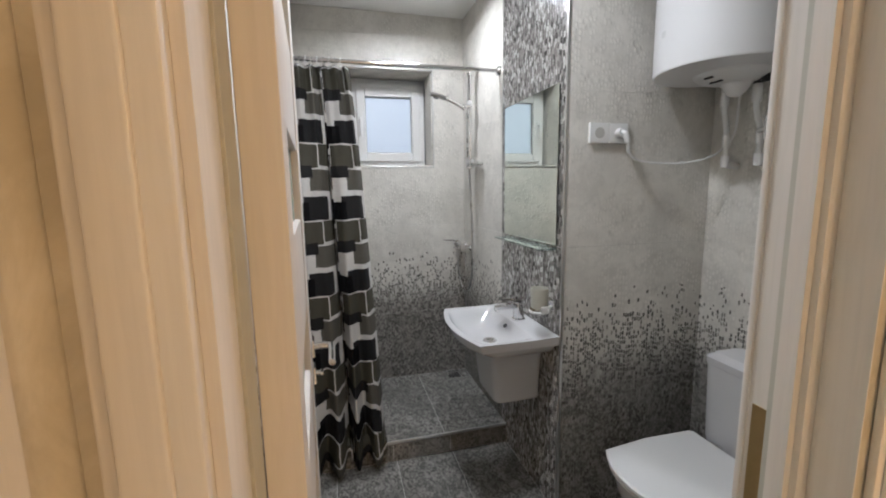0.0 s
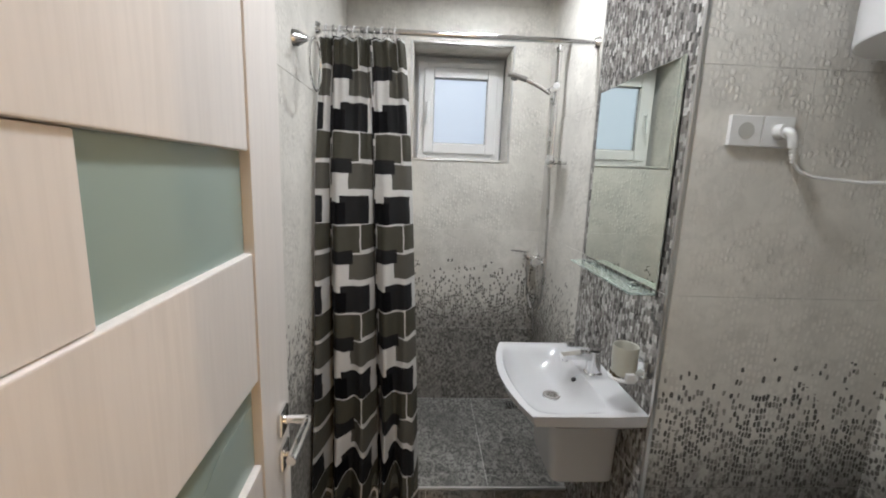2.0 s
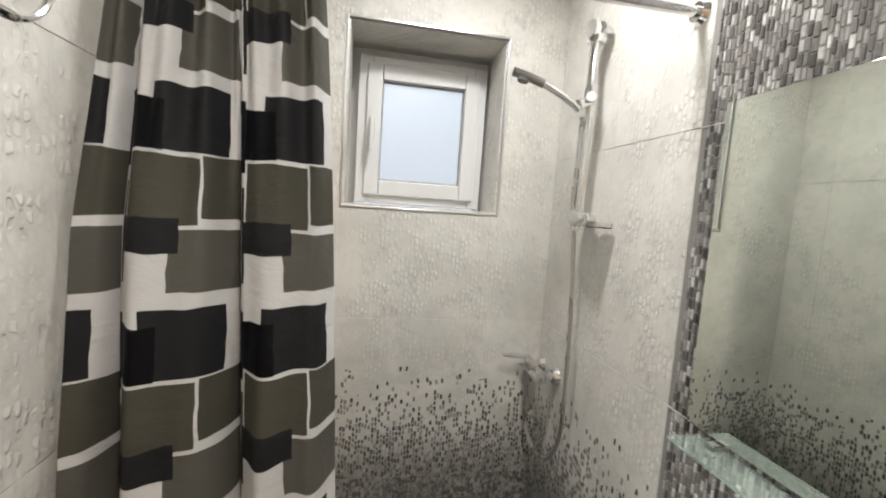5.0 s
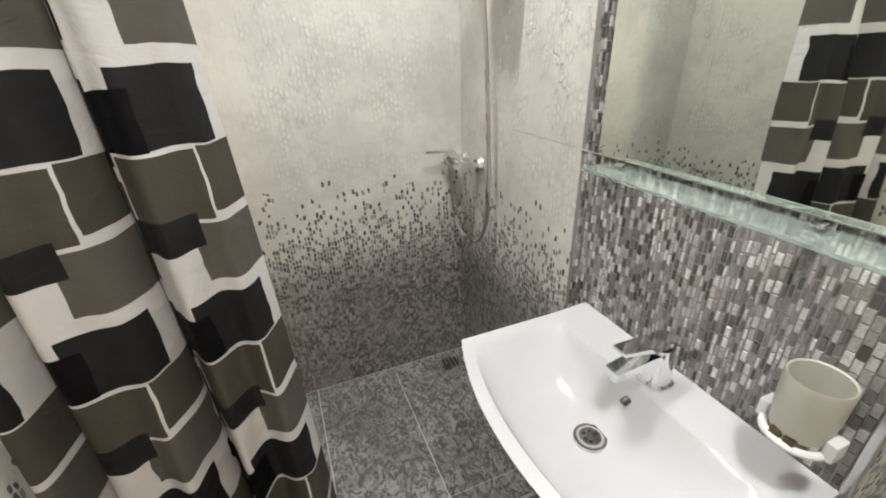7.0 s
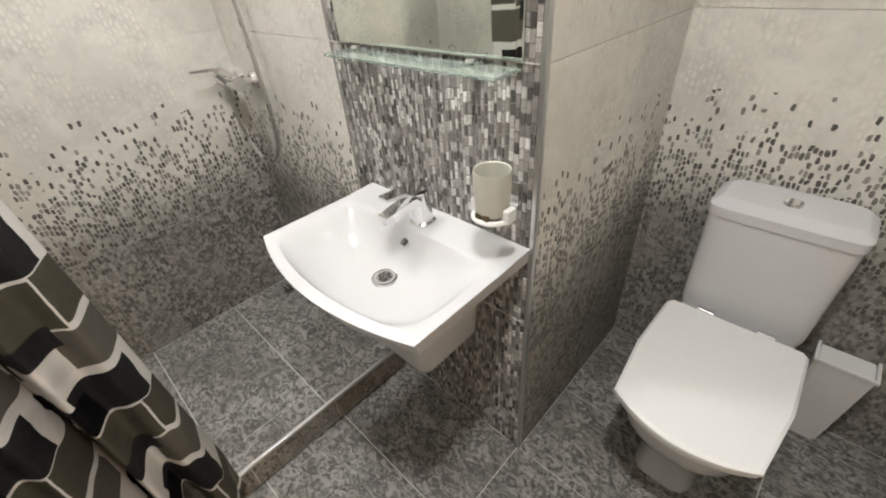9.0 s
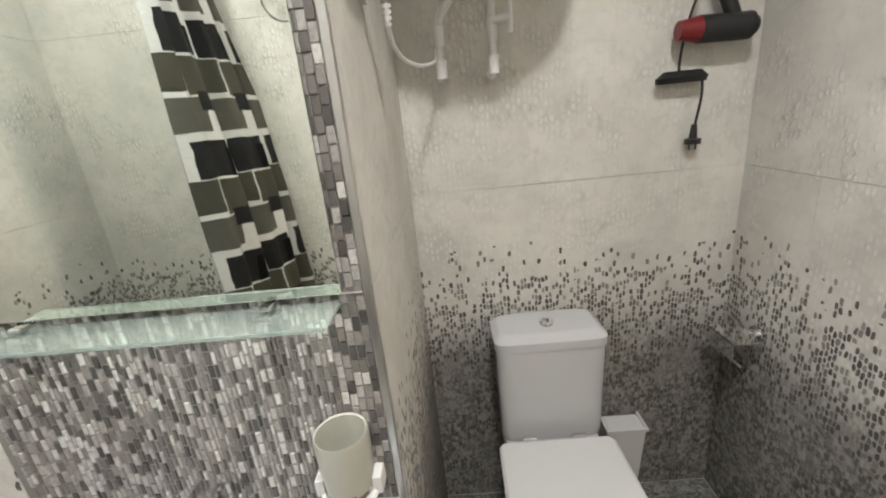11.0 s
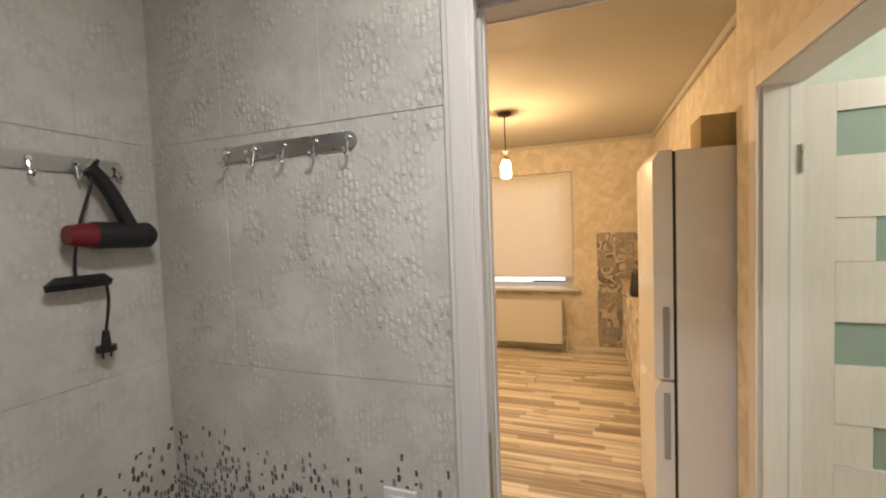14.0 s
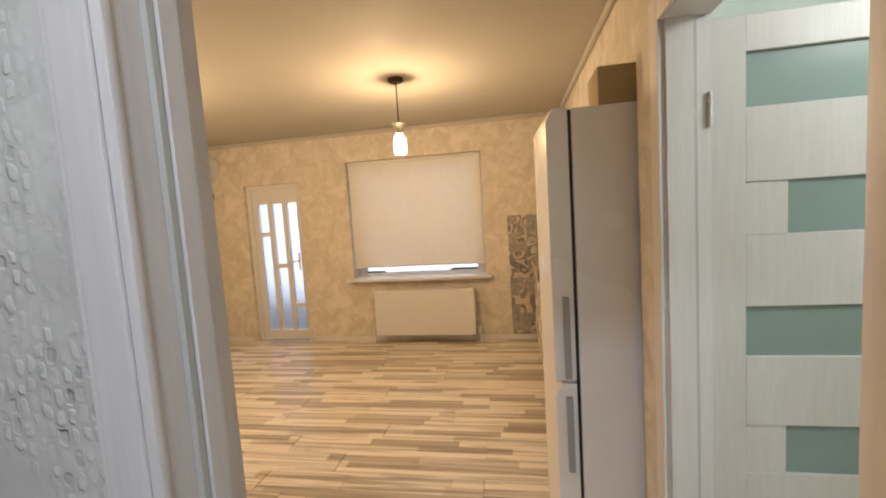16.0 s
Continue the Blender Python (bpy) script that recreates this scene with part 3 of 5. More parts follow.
w1 = framed_window("window_1", 3.008, 3.503, 5.875, 1.578, 2.128, 0.05, "small white plastic window with frosted glass", FROST)
h = bmesh.new()
box(h, 3.053, 5.842, 1.80, 3.073, 5.857, 1.90, 0.004)
rod(h, (3.063, 5.842, 1.87), (3.063, 5.815, 1.87), 0.008)
box(h, 3.054, 5.803, 1.77, 3.072, 5.818, 1.885, 0.005)
part("handle", h, PLASTIC, w1)
solid("window_reveal", boxes((WIN[0], NORTH + 0.01, WIN[2], WIN[0] + 0.006, 5.875, WIN[3]), (WIN[1] - 0.006, NORTH + 0.01, WIN[2], WIN[1], 5.875, WIN[3]), (WIN[0] + 0.006, NORTH + 0.01, WIN[2], WIN[1] - 0.006, 5.875, WIN[2] + 0.006), (WIN[0] + 0.006, NORTH + 0.01, WIN[3] - 0.006, WIN[1] - 0.006, 5.875, WIN[3])), TILE_PALE, "pale tiled reveal of the window recess", "reveal")
solid("window_surround", boxes((WIN[0], 5.94, WIN[2], WIN[0] + 0.03, 5.96, WIN[3]), (WIN[1] - 0.02, 5.94, WIN[2], WIN[1], 5.96, WIN[3]), (WIN[0] + 0.03, 5.94, 2.12, WIN[1] - 0.02, 5.96, WIN[3])), PLASTIC, "white filler strip round the window", "trim")


def panel_door(name, at, width, height, label, stile=0.10):
    """A laminate leaf lying along +x from its hinge edge, its faces towards -y and +y: stiles, cross boards and frosted inserts."""
    d = thing(name, at, label, "door", kind="structure")
    x, y, z = at
    t = 0.044
    far = 0.155
    part("stile", boxes((x, y, z, x + stile, y + t, z + height), bevel=0.002), LEAF, d)
    part("stile", boxes((x + width - far, y, z, x + width, y + t, z + height), bevel=0.002), LEAF, d)
    a, b = x + stile + 0.001, x + width - far - 0.001
    tops = [1.876 - 0.3745 * k for k in range(5)]
    edge = z + height
    for k, top in enumerate(tops):
        part("cross_board", boxes((a, y + 0.003, top, b, y + t - 0.003, edge), bevel=0.003), LEAF, d)
        edge = top - 0.157
        left = a
        if k % 2:
            left = a + (b - a) * 0.27
            part("block", boxes((a, y + 0.008, edge + 0.001, left - 0.001, y + t - 0.008, top - 0.001), bevel=0.002), LEAF, d)
        part("glass_insert", boxes((left, y + 0.016, edge, b, y + t - 0.016, top)), LEAF_GLASS, d, "frosted green glass")
    part("cross_board", boxes((a, y + 0.003, z + 0.001, b, y + t - 0.003, edge), bevel=0.003), LEAF, d)
    return d


def lever_handle(door, x, y, z, way, out):
    """A chrome lever on a square rose, pointing along way in x, standing out along out in y."""
    bm = bmesh.new()
    box(bm, x - 0.024, y, z - 0.024, x + 0.024, y + out * 0.009, z + 0.024, 0.003)
    rod(bm, (x, y, z), (x, y + out * 0.05, z), 0.009)
    tube(bm, [(x, y + out * 0.05, z), (x + way * 0.02, y + out * 0.053, z + 0.001), (x + way * 0.07, y + out * 0.052, z), (x + way * 0.12, y + out * 0.05, z - 0.002)], 0.009)
    part("door_handle", bm, CHROME, door, "chrome lever handle")
    bm = bmesh.new()
    box(bm, x - 0.024, y, z - 0.10, x + 0.024, y + out * 0.009, z - 0.052, 0.003)
    rod(bm, (x, y + out * 0.009, z - 0.076), (x, y + out * 0.022, z - 0.076), 0.006)
    box(bm, x - 0.011, y + out * 0.02, z - 0.081, x + 0.011, y + out * 0.028, z - 0.071, 0.002)
    part("thumb_turn", bm, CHROME, door)


LEAF_LONG = 0.705
d1 = panel_door("door_1", (0, 0, 0.012), LEAF_LONG, 1.965, "open white ash-look door with frosted glass inserts")
lever_handle(d1, LEAF_LONG - 0.055, 0.0, 0.99, -1, -1)
lever_handle(d1, LEAF_LONG - 0.055, 0.044, 0.99, -1, 1)
part("lock_plate", boxes((LEAF_LONG - 0.001, 0.009, 0.87, LEAF_LONG + 0.001, 0.031, 1.05)), STEEL, d1)
d1.matrix_world = pose(2.822, 3.426, 0.012, 0, 0, 93.0)
d2 = panel_door("door_2", (0, 0, 0.012), 0.70, 1.965, "open white ash-look door with green frosted inserts", 0.116)
lever_handle(d2, 0.63, 0.0, 0.99, -1, -1)
lever_handle(d2, 0.63, 0.044, 0.99, -1, 1)
d2.matrix_world = pose(2.572, D2_S - 0.003, 0.012, 0, 0, 180.0)


def door_lining(name, rows, seal, label):
    w = thing(name, (rows[0][0], rows[0][1], 0), label, "door frame", kind="structure")
    for r in rows:
        part("jamb", boxes(r, bevel=0.001), WOOD, w)
    for r in seal:
        part("seal", boxes(r, bevel=0.001), SEAL, w)
    return w


J0, J1 = HALL_SOUTH_FACE - 0.01, SOUTH + 0.004
f1 = door_lining("door_frame_1", [
    (DOOR_W - 0.022, J0, 0, DOOR_W, J1, DOOR_TOP), (DOOR_E, 3.338, 0, DOOR_E + 0.022, J1, DOOR_TOP), (DOOR_E + 0.0195, J0, 0, DOOR_E + 0.022, 3.338, DOOR_TOP), (DOOR_W - 0.022, J0, DOOR_TOP, DOOR_E + 0.022, J1, DOOR_TOP + 0.022),
    (DOOR_W, J0 + 0.02, 0, DOOR_W + 0.012, J1 - 0.046, DOOR_TOP), (DOOR_E - 0.012, 3.347, 0, DOOR_E, J1 - 0.046, DOOR_TOP), (DOOR_W + 0.012, 3.347, DOOR_TOP - 0.012, DOOR_E - 0.012, J1 - 0.046, DOOR_TOP)],
    [(DOOR_W, J1 - 0.045, 0, DOOR_W + 0.0155, J1 + 0.003, DOOR_TOP - 0.013), (DOOR_E - 0.008, J1 - 0.045, 0, DOOR_E, J1 - 0.036, DOOR_TOP - 0.013)], "pale laminate lining of the bathroom doorway")
part("strike_plate", boxes((DOOR_E - 0.0015, J1 - 0.034, 0.90, DOOR_E + 0.001, J1 - 0.010, 1.07)), BRASS, f1, "brass strike plate")
for z in (0.28, 1.72):
    hinge = bmesh.new()
    rod(hinge, (DOOR_W + 0.004, SOUTH + 0.012, z - 0.05), (DOOR_W + 0.004, SOUTH + 0.012, z + 0.05), 0.006)
    box(hinge, DOOR_W - 0.001, SOUTH - 0.02, z - 0.05, DOOR_W + 0.002, SOUTH + 0.012, z + 0.05)
    part("hinge", hinge, STEEL, f1)


def casing(name, x0, x1, top, y, out, label, back=-0.004):
    """Two upright boards and a head with a rounded moulding, standing out of a wall that faces along y."""
    w = thing(name, (x0, y, 0), label, "door casing", kind="structure")
    for a, b, c, d in ((x0 - 0.066, x0 + 0.004, 0, top + 0.066), (x1 + back, x1 + 0.070 + back, 0, top + 0.066), (x0 + 0.005, x1 + back - 0.001, top - 0.004, top + 0.066)):
        bm = boxes((a, y, c, b, y + out * 0.012, d), bevel=0.004)
        if c == 0:
            box(bm, a + 0.012, y + out * 0.010, 0.001, b - 0.022 if a < x0 else b - 0.012, y + out * 0.017, d - 0.012, 0.004)
        part("casing_board", bm, WOOD, w)
    return w


casing("door_casing_bathroom", DOOR_W, DOOR_E, DOOR_TOP, SOUTH + 0.001, 1, "pale laminate door casing on tiled wall")
casing("door_casing_hall", DOOR_W, DOOR_E, DOOR_TOP, HALL_SOUTH_FACE - 0.007, -1, "pale laminate door casing on the hall side", 0.042)
f2 = door_lining("door_frame_2", [
    (HALL - 0.13, D2_S - 0.022, 0, HALL + 0.004, D2_S, 1.99), (HALL - 0.13, D2_N, 0, HALL + 0.004, D2_N + 0.022, 1.99), (HALL - 0.13, D2_S - 0.022, 1.99, HALL + 0.004, D2_N + 0.022, 2.0),
    (HALL - 0.08, D2_S, 0, HALL - 0.005, D2_S + 0.012, 1.99), (HALL - 0.08, D2_N - 0.012, 0, HALL - 0.005, D2_N, 1.99)],
    [(HALL - 0.09, D2_S, 0, HALL - 0.081, D2_S + 0.008, 1.98)], "pale laminate lining of the next doorway")
for z in (0.28, 1.72):
    part("hinge", rod(bmesh.new(), (HALL - 0.125, D2_S + 0.006, z - 0.05), (HALL - 0.125, D2_S + 0.006, z + 0.05), 0.007), STEEL, f2)
c2 = thing("door_casing_next", (HALL, D2_S, 0), "pale laminate casing of the next doorway", "door casing", kind="structure")
for a, b, c, d in ((D2_S - 0.066, D2_S + 0.004, 0, 2.066), (D2_N - 0.004, D2_N + 0.066, 0, 2.066), (D2_S + 0.005, D2_N - 0.005, 1.99, 2.066)):
    part("casing_board", boxes((HALL + 0.005, a, c, HALL + 0.017, b, d), bevel=0.004), WOOD, c2)

# kitchen window with roller blind, entrance door
kw = framed_window("window_2", KW[0] + 0.001, KW[1] - 0.001, KIT_S - 0.2, KW[2] - 0.06, KW[3] - 0.001, 0.06, "white plastic kitchen window behind a blind", CLEAR)
part("window_sill", boxes((KW[0] - 0.06, KIT_S - 0.14, KW[2] - 0.02, KW[1] + 0.06, KIT_S + 0.10, KW[2] + 0.012), bevel=0.006), PLASTIC, kw, "white window board")
blind = thing("roller_blind", ((KW[0] + KW[1]) / 2, KIT_S, 0.85), "off-white roller blind almost fully drawn down", "blind")
part("cloth", boxes((KW[0] + 0.01, KIT_S - 0.03, 0.885, KW[1] - 0.02, KIT_S - 0.028, KW[3] - 0.02)), BLIND, blind)
part("roller", rod(bmesh.new(), (KW[0] + 0.005, KIT_S - 0.03, KW[3] - 0.022), (KW[1] - 0.015, KIT_S - 0.03, KW[3] - 0.022), 0.018), BLIND, blind)
part("bottom_bar", boxes((KW[0] + 0.01, KIT_S - 0.036, 0.875, KW[1] - 0.02, KIT_S - 0.022, 0.892), bevel=0.004), BLIND, blind)
ed = thing("door_3", (ED[0], KIT_S, 0), "white plastic entrance door with narrow frosted strips", "door", kind="structure")
y = KIT_S - 0.12
part("door_frame", boxes((ED[0], y, 0, ED[0] + 0.06, y + 0.07, ED[3]), (ED[1] - 0.06, y, 0, ED[1], y + 0.07, ED[3]), (ED[0] + 0.06, y, ED[3] - 0.06, ED[1] - 0.06, y + 0.07, ED[3]), bevel=0.004), PLASTIC, ed)
xs = [ED[0] + 0.061, ED[0] + 0.08, ED[0] + 0.215, ED[0] + 0.275, ED[0] + 0.41, ED[0] + 0.47, ED[0] + 0.60, ED[1] - 0.061]
dl = bmesh.new()
for a, b in ((0, 1), (2, 3), (4, 5), (6, 7)):
    box(dl, xs[a], y + 0.005, 0.01, xs[b], y + 0.06, ED[3] - 0.061, 0.003)
for k, (a, b, cut) in enumerate(((1, 2, 0.42), (3, 4, 0.92), (5, 6, 1.32))):
    box(dl, xs[a], y + 0.006, 0.01, xs[b], y + 0.059, 0.13)
    box(dl, xs[a], y + 0.006, 1.72, xs[b], y + 0.059, ED[3] - 0.061)
    box(dl, xs[a], y + 0.006, cut, xs[b], y + 0.059, cut + 0.05)
    for lo, hi in ((0.13, cut), (cut + 0.05, 1.72)):
        p = part("pane", boxes((xs[a], y + 0.03, lo, xs[b], y + 0.036, hi)), FROST, ed)
        p.visible_shadow = False
part("leaf", dl, PLASTIC, ed)
hb = bmesh.new()
box(hb, ED[0] + 0.085, y + 0.06, 0.88, ED[0] + 0.115, y + 0.068, 1.10, 0.003)
tube(hb, [(ED[0] + 0.10, y + 0.068, 1.0), (ED[0] + 0.10, y + 0.11, 1.0), (ED[0] + 0.22, y + 0.112, 1.0)], 0.009, smooth=False)
part("door_handle", hb, PLASTIC, ed)

# ---- bathroom things ----
SINK_Y, SINK_HALF, SINK_TOP = 4.661, 0.270, 0.800


def washbasin():
    s = thing("washbasin", (PIER_X, SINK_Y, 0.45), "white ceramic wall-hung washbasin with curved front", "washbasin")
    bm = bmesh.new()
    nu, nv = 44, 32

    def front(v):
        return 3.389 - 0.052 * (1 - v * v)

    def bowl(x, v):
        fx = front(v)
        a = (x - (fx + 0.028)) / (3.633 - fx - 0.028)
        b = (v + 0.90) / 1.80
        if not (0 < a < 1 and 0 < b < 1):
            return 0.0
        edge = min(1.0, (16 * a * (1 - a) * b * (1 - b)) ** 0.62 * 1.06)
        edge = edge * edge * (3 - 2 * edge) * 0.55 + edge * 0.45
        return 0.088 * edge
    top, low = [], []
    for j in range(nv + 1):
        v = -1 + 2 * j / nv
        row, under = [], []
        for i in range(nu + 1):
            x = front(v) + (PIER_X - 0.002 - front(v)) * i / nu
            rise = 0.004 * max(0, (x - 3.63) / 0.1)
            row.append(bm.verts.new((x, SINK_Y + v * SINK_HALF, SINK_TOP + rise - bowl(x, v))))
            f = i / nu
            inset = 0.014 * (1 - f)
            deep = 0.036 + 0.085 * max(0.0, (1 - (abs(v) / 0.93) ** 4)) * min(1.0, f / 0.35) ** 0.7
            under.append(bm.verts.new((x + inset, SINK_Y + v * (SINK_HALF - 0.006), SINK_TOP - deep)))
        top.append(row), low.append(under)
    for j in range(nv):
        for i in range(nu):
            bm.faces.new((top[j][i], top[j][i + 1], top[j + 1][i + 1], top[j + 1][i]))
            bm.faces.new((low[j][i], low[j + 1][i], low[j + 1][i + 1], low[j][i + 1]))
        bm.faces.new((top[j][0], top[j + 1][0], low[j + 1][0], low[j][0]))
        bm.faces.new((top[j][nu], low[j][nu], low[j + 1][nu], top[j + 1][nu]))
    for i in range(nu):
        bm.faces.new((top[0][i], low[0][i], low[0][i + 1], top[0][i + 1]))
        bm.faces.new((top[nv][i], top[nv][i + 1], low[nv][i + 1], low[nv][i]))
    rimmed = [e for e in bm.edges if len(e.link_faces) == 2 and e.calc_face_angle(0) > radians(50) and all(v.co.z > SINK_TOP - 0.01 for v in e.verts)]
    bmesh.ops.bevel(bm, geom=rimmed, offset=0.006, segments=2, affect="EDGES")
    part("bowl", bm, WHITE, s)
    part("half_pedestal", loft(bmesh.new(), [(0.462, 3.625, SINK_Y, 0.102, 0.120, 9), (0.468, 3.622, SINK_Y, 0.108, 0.126, 9), (0.60, 3.615, SINK_Y, 0.115, 0.138, 9), (0.695, 3.61, SINK_Y, 0.12, 0.15, 9)]), WHITE, s)
    z = SINK_TOP - 0.0865
    part("drain", rod(bmesh.new(), (3.534, SINK_Y, z - 0.004), (3.534, SINK_Y, z + 0.003), 0.034, 0.031, 32), CHROME, s, "chrome drain rim")
    part("drain_gap", rod(bmesh.new(), (3.534, SINK_Y, z + 0.001), (3.534, SINK_Y, z + 0.0036), 0.0255, 0.0255, 28), RUBBER, s)
    part("strainer", rod(bmesh.new(), (3.534, SINK_Y, z + 0.002), (3.534, SINK_Y, z + 0.0046), 0.0215, 0.0205, 28), CHROME, s, "chrome strainer")
    for k in range(6):
        a = k * math.pi / 3
        c, d = 3.534 + 0.0125 * math.cos(a), SINK_Y + 0.0125 * math.sin(a)
        part("drain_hole", rod(bmesh.new(), (c, d, z + 0.003), (c, d, z + 0.0050), 0.0036, seg=10), BLACK, s)
    part("overflow", rod(bmesh.new(), (3.601, SINK_Y, 0.774), (3.615, SINK_Y, 0.780), 0.0075, seg=16), BLACK, s)


def wedge(bm, ends, bevel=0.003):
    """A tapering bar along x: for each end its x, y, half width, and lower and upper height."""
    rings = [[bm.verts.new((x, y + k * w, z)) for k, z in ((-1, z0), (1, z0), (1, z1), (-1, z1))] for x, y, w, z0, z1 in ends]
    made = [bm.faces.new(rings[0][::-1]), bm.faces.new(rings[-1])]
    for a, b in zip(rings, rings[1:]):
        made += [bm.faces.new((a[k], a[(k + 1) % 4], b[(k + 1) % 4], b[k])) for k in range(4)]
    long = {e for f in made for e in f.edges if e.calc_face_angle(0) is None or e.calc_face_angle(0) > radians(40)}
    bmesh.ops.bevel(bm, geom=list(long), offset=bevel, segments=2, affect="EDGES")
    return bm


def faucet():
    f = thing("faucet", (3.675, SINK_Y, SINK_TOP), "chrome single-lever basin faucet", "faucet")
    x, y, z = 3.675, SINK_Y, SINK_TOP + 0.002
    bm = loft(bmesh.new(), [(z, x, y, 0.029, 0.029, 3), (z + 0.005, x, y, 0.029, 0.029, 3), (z + 0.010, x, y, 0.0245, 0.0245, 2.6), (z + 0.070, x - 0.002, y, 0.0215, 0.0215, 2.2), (z + 0.086, x - 0.003, y, 0.0215, 0.0215, 2.2)], 28)
    part("body", bm, CHROME, f)
    bm = wedge(bmesh.new(), [(x + 0.005, y, 0.0195, z + 0.050, z + 0.082), (x - 0.04, y, 0.0185, z + 0.058, z + 0.080), (x - 0.118, y, 0.0155, z + 0.056, z + 0.069)])
    rod(bm, (x - 0.104, y, z + 0.060), (x - 0.106, y, z + 0.046), 0.011)
    part("spout", bm, CHROME, f)
    part("cap", rod(bmesh.new(), (x - 0.003, y, z + 0.0865), (x - 0.003, y, z + 0.093), 0.0185, 0.0165, 24), BLACK, f, "dark gap ring under the lever")
    part("lever", wedge(bmesh.new(), [(x + 0.022, y, 0.0185, z + 0.092, z + 0.102), (x - 0.03, y, 0.0195, z + 0.093, z + 0.105), (x - 0.108, y, 0.0150, z + 0.106, z + 0.112)]), CHROME, f)


def toilet():
    t = thing("toilet", (4.1, 4.018, 0), "white ceramic close-coupled toilet, lid closed", "toilet")
    y = 4.018
    bm = loft(bmesh.new(), [(0.0, 4.11, y, 0.19, 0.085, 5), (0.02, 4.11, y, 0.19, 0.088, 5), (0.14, 4.10, y, 0.185, 0.085, 4), (0.24, 4.06, y, 0.215, 0.12, 3.4), (0.33, 4.03, y, 0.235, 0.155, 3), (0.385, 4.025, y, 0.24, 0.165, 3), (0.395, 4.025, y, 0.235, 0.16, 3)], 40)
    box(bm, 4.20, y - 0.15, 0.25, EAST - 0.004, y + 0.15, 0.395, 0.02)
    part("bowl", bm, WHITE, t)

    def shield(z0, z1, grow):
        b = bmesh.new()
        rows = []
        for z, g in ((z0, grow - 0.006), (z0 + 0.005, grow), (z1 - 0.006, grow), (z1, grow - 0.008)):
            ring = []
            n = 24
            for k in range(n + 1):
                v = -1 + 2 * k / n
                ring.append(b.verts.new((3.815 - 0.05 * (1 - v * v) - g, y + v * (0.152 + g), z)))
            ring += [b.verts.new((4.0, y + 0.173 + g, z)), b.verts.new((4.202, y + 0.169 + g, z)), b.verts.new((4.214, y + 0.160 + g, z)), b.verts.new((4.214, y - 0.160 - g, z)), b.verts.new((4.202, y - 0.169 - g, z)), b.verts.new((4.0, y - 0.173 - g, z))]
            rows.append(ring)
        for a, c in zip(rows, rows[1:]):
            for k in range(len(a)):
                b.faces.new((a[k], a[(k + 1) % len(a)], c[(k + 1) % len(a)], c[k]))
        b.faces.new(rows[0][::-1]), b.faces.new(rows[-1])
        return b
    part("seat", shield(0.397, 0.412, 0.0), PLASTIC, t)
    part("lid", shield(0.414, 0.434, 0.004), PLASTIC, t, "smooth white closed lid")
    for k in (-1, 1):
        part("hinge", rod(bmesh.new(), (4.24, y + k * 0.075 - 0.02, 0.415), (4.24, y + k * 0.075 + 0.02, 0.415), 0.012), CHROME, t)
    bm = loft(bmesh.new(), [(0.396, 4.335, y, 0.075, 0.15, 8), (0.42, 4.335, y, 0.080, 0.155, 8), (0.722, 4.33, y, 0.086, 0.160, 8)], 40)
    part("cistern", bm, WHITE, t)
    bm = loft(bmesh.new(), [(0.723, 4.329, y, 0.088, 0.162, 8), (0.728, 4.329, y, 0.0895, 0.1640, 8), (0.752, 4.329, y, 0.0895, 0.1640, 8), (0.766, 4.334, y, 0.074, 0.148, 6), (0.771, 4.336, y, 0.062, 0.138, 6)], 40)
    part("cistern_lid", bm, WHITE, t)
    bm = rod(bmesh.new(), (4.318, y, 0.768), (4.318, y, 0.778), 0.022, 0.020, 24)
    box(bm, 4.3175, y - 0.019, 0.7775, 4.3185, y + 0.019, 0.7785)
    part("flush_button", bm, CHROME, t, "round chrome flush button")


